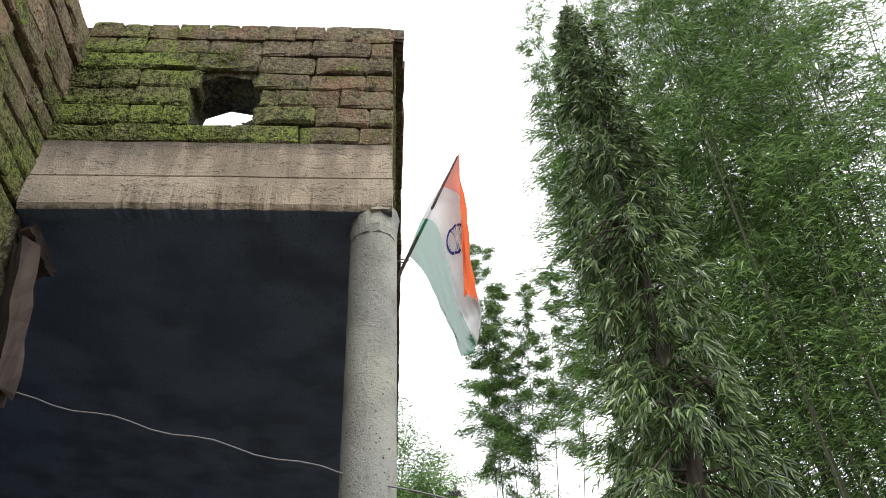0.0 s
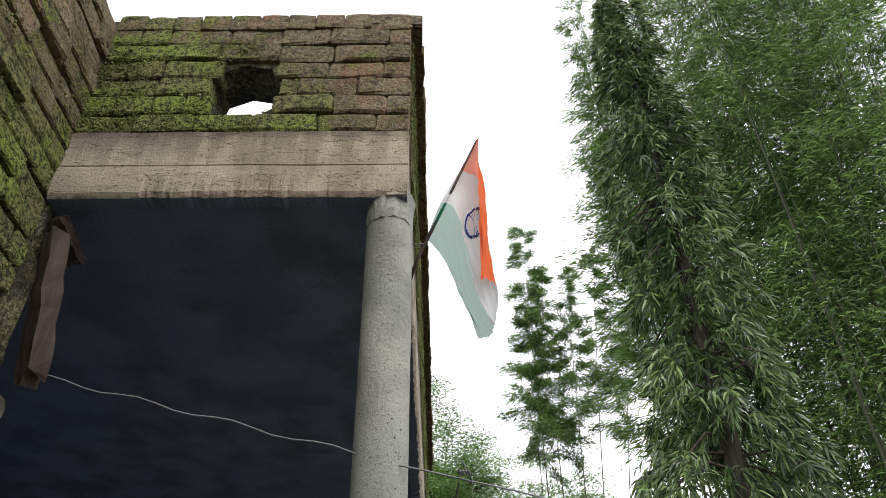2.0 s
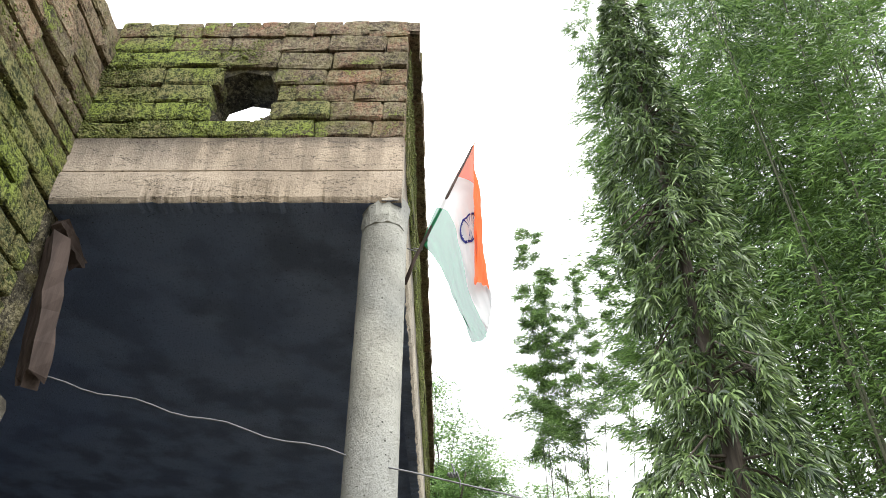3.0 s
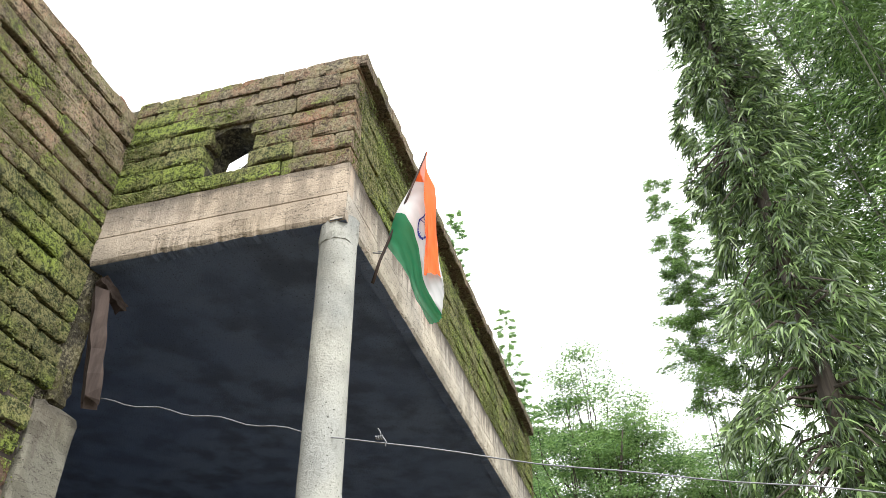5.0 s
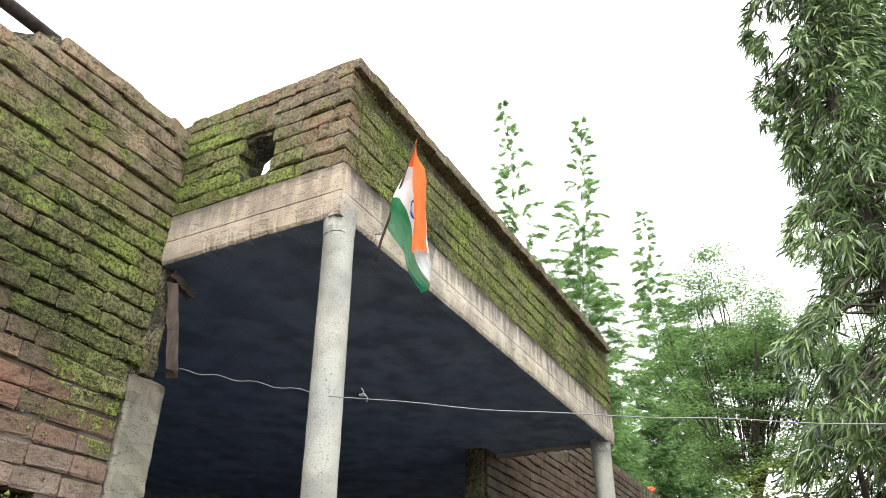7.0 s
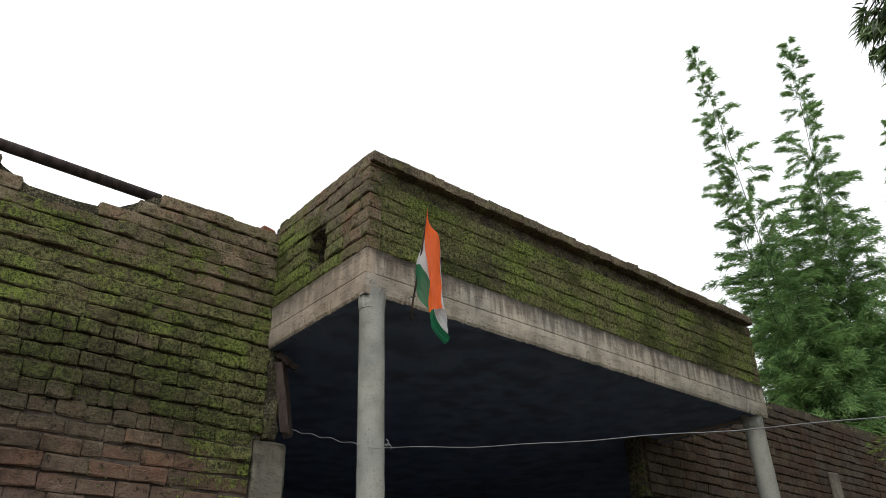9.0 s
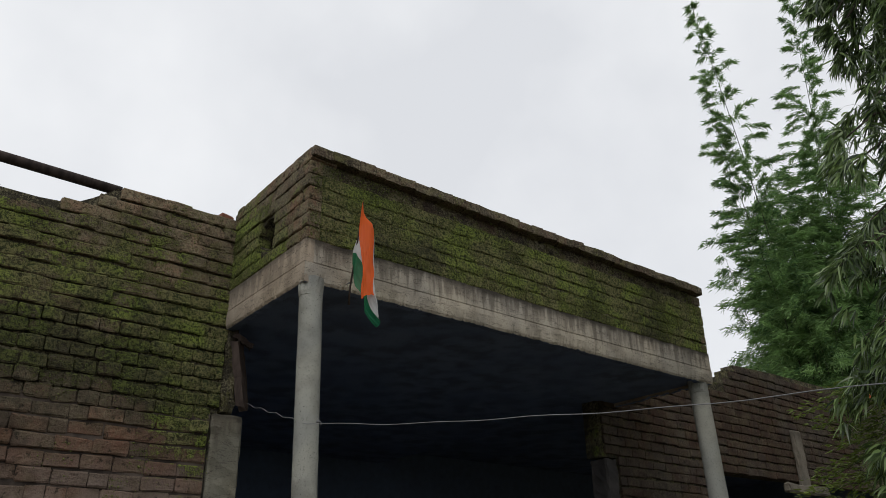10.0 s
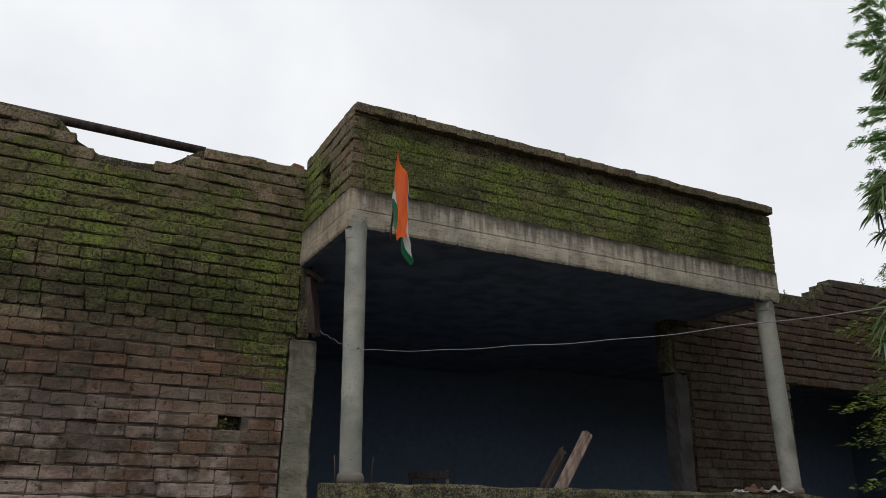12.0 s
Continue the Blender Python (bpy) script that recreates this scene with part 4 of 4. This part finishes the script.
# ---- timber and clutter ----
def splintered(name, a, b, width, thick, material, seed, across=(0, 1, 0), rag=1.0):
    """A split board from a to b with ragged ends and a furrowed face."""
    r = random.Random(seed)
    a, b, w = Vector(a), Vector(b), Vector(across)
    d = (b - a).normalized()
    w = (w - d * w.dot(d)).normalized()
    n = d.cross(w)
    verts, faces = [], []
    rows, cols = 9, 6
    for face in (0, 1):
        for i in range(rows + 1):
            for j in range(cols + 1):
                k = i / rows
                if i == rows:
                    k += r.uniform(-0.10, 0.04) * rag
                if i == 0:
                    k += r.uniform(-0.01, 0.03)
                edge = r.uniform(-0.014, 0.006) * rag * (1 if j else -1) if j in (0, cols) else 0
                dep = (0.5 - face) * thick + (r.uniform(-0.5, 0.5) * thick * 0.14)
                verts.append(a.lerp(b, k) + w * ((j / cols - 0.5) * width + edge) + n * dep)
    q = (rows + 1) * (cols + 1)
    idx = lambda s, i, j: s * q + i * (cols + 1) + j
    for i in range(rows):
        for j in range(cols):
            faces += [(idx(0, i, j), idx(0, i, j + 1), idx(0, i + 1, j + 1), idx(0, i + 1, j)), (idx(1, i, j), idx(1, i + 1, j), idx(1, i + 1, j + 1), idx(1, i, j + 1))]
        faces += [(idx(0, i, 0), idx(0, i + 1, 0), idx(1, i + 1, 0), idx(1, i, 0)), (idx(0, i, cols), idx(1, i, cols), idx(1, i + 1, cols), idx(0, i + 1, cols))]
    for j in range(cols):
        faces += [(idx(0, 0, j), idx(1, 0, j), idx(1, 0, j + 1), idx(0, 0, j + 1)), (idx(0, rows, j), idx(0, rows, j + 1), idx(1, rows, j + 1), idx(1, rows, j))]
    return mesh_of(name, verts, faces, material)


t = thing("split_timber", (0.07, 1.22, 3.0), "rotten split door-frame timber hanging under the beam", "timber")
child("board", splintered("board", (0.098, 1.225, 3.55), (0.168, 1.165, 3.02), 0.12, 0.06, WOOD, 2, (0.7, 0.7, 0)), t)
child("stub", splintered("stub", (0.060, 1.215, 3.61), (0.205, 1.175, 3.515), 0.055, 0.045, WOOD, 3, (0, 0, 1)), t, "broken stub of the head rail")

t = thing("roof_pole", (-1.6, DEPTH + 0.2, 4.6), "dark straight roof timber lying across the broken wall top", "timber")
v, f = tube([(-4.2, DEPTH + 0.11, 4.680), (-2.2, DEPTH + 0.11, 4.650), (-0.93, DEPTH + 0.11, 4.634)], [0.043, 0.041, 0.040], 10)
child("shaft", mesh_of("shaft", v, f, WOOD_DARK, True), t)

loose = tagged(new("loose_brick", brick_meshes(0.12, 0.085, 0.11, BRICK_LOOSE, 1, 21)[0]), "loose red brick lying on the wall's end", "brick")
loose.matrix_world = pose(-0.14, DEPTH + 0.02, 4.585, 0, 3, 6)

t = thing("leaning_plank", (1.53, 0.27, 0.85), "brown wooden plank leaning inside the porch", "plank", "leaning planks")
child("board", splintered("board", (1.53, 0.27, 0.87), (2.425, 0.27, 2.235), 0.085, 0.05, WOOD_PLANK, 7, (1, 0, 0), 0.08), t)
t = thing("leaning_plank", (1.40, 0.34, 0.85), "shorter splintered plank leaning beside another", "plank", "leaning planks")
child("board", splintered("board", (1.40, 0.34, 0.87), (2.21, 0.34, 2.09), 0.062, 0.05, WOOD_DARK, 9, (1, 0, 0), 0.4), t)


def crate(place):
    t = thing("crate", place, "old wooden crate with one pale upright", "crate")
    x, y, z = place
    for k, (lo, hi, m) in enumerate((((0, 0, 0), (0.03, 0.03, 1.06), WOOD_DARK), ((0.27, 0, 0), (0.30, 0.03, 1.08), WOOD_PLANK), ((0, 0.27, 0), (0.03, 0.30, 1.06), WOOD_DARK), ((0.27, 0.27, 0), (0.30, 0.30, 1.06), WOOD_DARK))):
        child("upright", rough_box("upright", [a + b for a, b in zip(place, lo)], [a + b for a, b in zip(place, hi)], m, 0.2, 0.002, 0.004, k), t)
    for h in (0.2, 0.6, 1.0):
        child("slat", rough_box("slat", (x, y - 0.016, z + h), (x + 0.3, y - 0.001, z + h + 0.07), WOOD_DARK, 0.2, 0.002, 0.003, 9), t)
        child("slat", rough_box("slat", (x, y + 0.301, z + h), (x + 0.3, y + 0.316, z + h + 0.07), WOOD_DARK, 0.2, 0.002, 0.003, 10), t)


crate((1.45, 1.6, 0.85))


def crumpled(name, place, size, material, label, category, seed):
    """A crumpled sheet lying on the low wall."""
    n = 14
    verts = []
    for i in range(n + 1):
        for j in range(n + 1):
            u, v = i / n - 0.5, j / n - 0.5
            h = abs(noise.noise((u * 3 + seed, v * 3, 0.3))) * size[2] * 1.6 + abs(noise.noise((u * 8, v * 8 + seed, 1.0))) * size[2] * 0.25
            verts.append((u * size[0] * (1 + 0.2 * noise.noise((seed, v * 4, 0))), v * size[1], h * (1 - 1.2 * max(abs(u), abs(v))) + 0.006))
    faces = [(i * (n + 1) + j, i * (n + 1) + j + 1, (i + 1) * (n + 1) + j + 1, (i + 1) * (n + 1) + j) for i in range(n) for j in range(n)]
    ob = tagged(new(name, mesh_of(name, verts, faces, material, True)), label, category)
    ob.location = place
    return ob


crumpled("plastic_scrap", (3.90, -0.02, 1.757), (0.12, 0.09, 0.05), FLAG_WHITE, "crumpled white plastic scrap on the low wall", "scrap", 3)
crumpled("brown_rag", (4.12, 0.02, 1.757), (0.24, 0.16, 0.10), RAG_BROWN, "dull red-brown rag heaped on the low wall", "rag", 5)
crumpled("striped_rag", (4.37, 0.0, 1.757), (0.32, 0.16, 0.08), RAG_STRIPED, "grey and white striped rag on the low wall", "rag", 8)
for k, (x, lean) in enumerate(((0.045, -0.02), (0.305, 0.02))):
    v, f = tube([(x, 0.07, 1.72), (x + lean * 0.5, 0.07, 1.84), (x + lean, 0.07, 1.94)], 0.005, 6)
    tagged(new("steel_rod", mesh_of("steel_rod", v, f, WOOD_DARK, True)), "thin rusty rod standing in the low wall", "rod", "rods beside the column foot")
t = thing("cement_pier", (8.9, DEPTH - 0.03, 3.0), "pale broken cement pier on the brick wall", "pier")
child("shaft", rough_box("shaft", (8.53, DEPTH - 0.06, 3.03), (8.75, DEPTH + 0.01, 3.83), BEAM_OLD, 0.12, 0.012, 0.02, 12), t)
child("foot", rough_box("foot", (8.10, DEPTH - 0.08, 2.95), (9.2, DEPTH + 0.02, 3.07), BEAM_OLD, 0.15, 0.014, 0.02, 13), t)
crumpled("red_rag", (11.75, 1.45, 4.70), (0.3, 0.2, 0.25), RAG_RED, "bright red-orange rag on the wall top", "rag", 2).rotation_euler = (radians(60), 0, 0)


def sprig(place, seed, label):
    """A small weed rooted in the masonry."""
    g = np.random.default_rng(seed)
    t = thing("weed", place, label, "weed", "weeds on the wall tops")
    n = 26
    base = np.array(place) + np.abs(g.normal(0, 1, (n, 3))) * [0, 0, 0.07] + g.normal(0, 0.02, (n, 3)) * [1, 1, 0]
    v, f = tube([place, (place[0] + 0.01, place[1], place[2] + 0.13)], [0.004, 0.002], 5)
    child("stem", mesh_of("stem", v, f, BARK), t)
    child("leaves", leaf_mesh("leaves", base, g.normal(0, 1, (n, 3)) + [0, 0, 0.4], g.normal(0, 1, (n, 3)), g.uniform(0.03, 0.07, n), g.uniform(0.01, 0.02, n), BAMBOO_LEAF), t)


sprig((6.55, DEPTH + 0.1, 4.25), 1, "small weed growing on the brick wall top")
sprig((8.2, DEPTH + 0.1, 4.63), 2, "small weed growing on the brick wall top")


# ---- moss cushions ----
def moss(name, count, place_of, seed, label):
    """Tiny uneven cushions of moss, too many to count."""
    g = np.random.default_rng(seed)
    p, nrm = place_of(g, count)
    count = len(p)
    octa = np.array([(1, 0, 0), (-1, 0, 0), (0, 1, 0), (0, -1, 0), (0, 0, 1), (0, 0, -1)], float)
    tri = np.array([(0, 2, 4), (2, 1, 4), (1, 3, 4), (3, 0, 4), (2, 0, 5), (1, 2, 5), (3, 1, 5), (0, 3, 5)])
    size = g.gamma(2.0, 0.0011, (count, 1, 1)) + 0.0022
    v = (octa[None] * g.uniform(0.6, 1.3, (count, 6, 1)) * size * (1 - 0.45 * np.abs(nrm))[:, None, :] + p[:, None, :]).reshape(-1, 3)
    f = (np.arange(count)[:, None, None] * 6 + tri[None]).reshape(-1, 3)
    me = bpy.data.meshes.new(name)
    me.vertices.add(len(v)), me.loops.add(len(f) * 3), me.polygons.add(len(f))
    me.vertices.foreach_set("co", v.ravel())
    me.loops.foreach_set("vertex_index", f.ravel().astype(np.int32))
    me.polygons.foreach_set("loop_start", (np.arange(len(f)) * 3).astype(np.int32))
    me.materials.append(MOSS)
    me.update(calc_edges=True)
    tagged(new(name, me), label, "moss", kind="stuff")


def patchy(g, a, b, bias):
    """Keeps points in soft-edged patches of the plane (a, b)."""
    w = np.array([noise.noise((u * 2.3, v * 3.1, 4.0)) + 0.6 * noise.noise((u * 8, v * 9, 1.0)) for u, v in zip(a, b)])
    return w + bias + g.normal(0, 0.12, len(a)) > 0.25


def settle(g, z, share):
    """Draws part of the points to the upper arris of their course."""
    c = np.floor(z / COURSE) * COURSE
    return np.where(g.random(len(z)) < share, c + COURSE * g.normal(0.93, 0.07, len(z)), z)


def on_left(g, n):
    x, z = -g.gamma(1.6, 0.75, n), g.uniform(1.9, 4.55, n)
    ok = (x > -4.2) & patchy(g, x, z, np.clip((z - 3.0) * 0.5, -0.7, 0.0) + np.where(x > -0.6, 0.30, 0)) & (z < 4.35 + 0.2 * (x > -1.0))
    x, z = x[ok], settle(g, z[ok], 0.5)
    return np.stack([x, DEPTH - 0.010 + g.normal(0, 0.004, len(x)), z], 1), np.array([[0.0, 1.0, 0.0]])


def on_side(g, n):
    y, z = DEPTH - np.abs(g.normal(0, 0.55, n)), g.uniform(3.98, 4.70, n)
    ok = (y > 0.02) & (((y - 0.65) / 0.15) ** 2 + ((z - 4.23) / 0.19) ** 2 > 1) & patchy(g, y, z, (y - 0.75) * 0.8 + (4.25 - z) * 0.7)
    y, z = y[ok], z[ok]
    return np.stack([-0.005 + g.normal(0, 0.003, len(y)), y, z], 1), np.array([[1.0, 0.0, 0.0]])


def on_front(g, n):
    x, z = g.uniform(0.02, LONG, n) ** 1.0, g.uniform(3.98, 4.60, n)
    ok = patchy(g, x, z, 0.10 + np.where(x < 0.9, 0.25, 0))
    x, z = x[ok], z[ok]
    return np.stack([x, -0.005 + g.normal(0, 0.003, len(x)), z], 1), np.array([[0.0, 1.0, 0.0]])


moss("moss_on_house_wall", 20000, on_left, 1, "cushions of bright and dark green moss on the house wall")
moss("moss_on_parapet_side", 7000, on_side, 2, "grains of green moss over the parapet's short side")
moss("moss_on_parapet_front", 22000, on_front, 3, "yellow-green moss carpet on the parapet front")

# BRICKS
side_runs = []
for c in range(6):
    z = BEAM_TOP + c * COURSE
    zc = z + COURSE / 2
    if 4.07 < zc < 4.38:        # broken round the hole
        half = 0.137 * math.sqrt(max(0.1, 1 - ((zc - 4.23) / 0.19) ** 2))
        side_runs += [(0.0, DEPTH - 0.65 - half, z, c % 2), (DEPTH - 0.65 + half, DEPTH, z, not c % 2)]
    else:
        side_runs.append((0.0, DEPTH, z, c % 2))
stretchers = brick_meshes(0.24, COURSE, 0.105, BRICK_SIDE, 9, 1, 0.004, 0.011)
lay(parapet_side, (0, DEPTH, 0), -90, side_runs, stretchers, 0.24, rnd, 0.006)
lay(parapet_side, (0, DEPTH, 0), -90, [(0.0, DEPTH, BEAM_TOP + 6 * COURSE, 0)], brick_meshes(0.125, COURSE, 0.22, BRICK_SIDE, 5, 7, 0.002, 0.008), 0.125, rnd, 0.008)
front = brick_meshes(0.24, COURSE, 0.10, BRICK_FRONT, 7, 3, 0.003, 0.009)
lay(parapet_front, (0.11, 0, 0), 0, [(0.0, LONG - 0.115, BEAM_TOP + c * COURSE, c % 2) for c in range(5)], front, 0.24, rnd, 0.005)
lay(parapet_front, (0.11, 0.040, 0), 0, [(0.0, LONG - 0.13, BEAM_TOP + 5 * COURSE, 1)], brick_meshes(0.24, 0.145, 0.10, BRICK_BARE_SHADED, 5, 15, 0.003, 0.009), 0.24, rnd, 0.004)
lay(parapet_front, (0.0, -0.046, 0), 0, [(0.0, LONG + 0.01, TOP - 0.082, 0)], brick_meshes(0.16, 0.082, 0.26, BRICK_COPING, 6, 5, 0.001, 0.006), 0.16, rnd, 0.004)
lay(parapet_far, (LONG, 0.0, 0), 90, [(0.0, DEPTH, BEAM_TOP + c * COURSE, c % 2) for c in range(6)], stretchers, 0.24, rnd, 0.005)

left = brick_meshes(0.24, COURSE, 0.10, BRICK_LEFT, 11, 9, 0.004, 0.011)
near_runs = []
for c in range(43):
    z = c * COURSE + 0.045
    ends = [x / 20 for x in range(-100, 1) if left_top(x / 20) > z + COURSE * 0.68]
    if z < 1.0 or not ends:
        continue
    spans = []
    for x in ends:
        if spans and x - spans[-1][1] < 0.06:
            spans[-1][1] = x
        else:
            spans.append([x, x])
    for a, b in spans:
        if b - a < 0.1:
            continue
        if b > -0.06:
            b = 0.012 if z > 2.95 else -0.05
        near_runs.append((a + 5.0, b + 5.0, z, c % 2))
headers = brick_meshes(0.165, COURSE, 0.10, BRICK_LEFT, 9, 17, 0.006, 0.012)
for low, high, kit, size in ((0.0, 2.9, left, 0.24), (2.9, 3.55, headers, 0.165), (3.55, 9.0, left, 0.22)):
    lay(wall_left, (-5.0, DEPTH, 0), 0, [run for run in near_runs if low <= run[2] < high], kit, size, rnd, 0.012, 0.012, gap=(4.36, 4.63, 2.175))
right = brick_meshes(0.24, COURSE, 0.10, BRICK_RIGHT, 7, 13)
right_runs = []
for c in range(15):
    z = 3.11 + c * COURSE
    a = 4.45 if z < 4.14 else 7.07 + 0.17 * max(0, round((z - 4.25) / COURSE))
    if z < 4.55:
        right_runs.append((a - 4.40, 6.2, z, c % 2))
right_runs += [(0.27, 1.90, 3.11 - c * COURSE, c % 2) for c in range(1, 15)]
lay(wall_right, (4.40, DEPTH, 0), 0, right_runs, right, 0.24, rnd, 0.006)
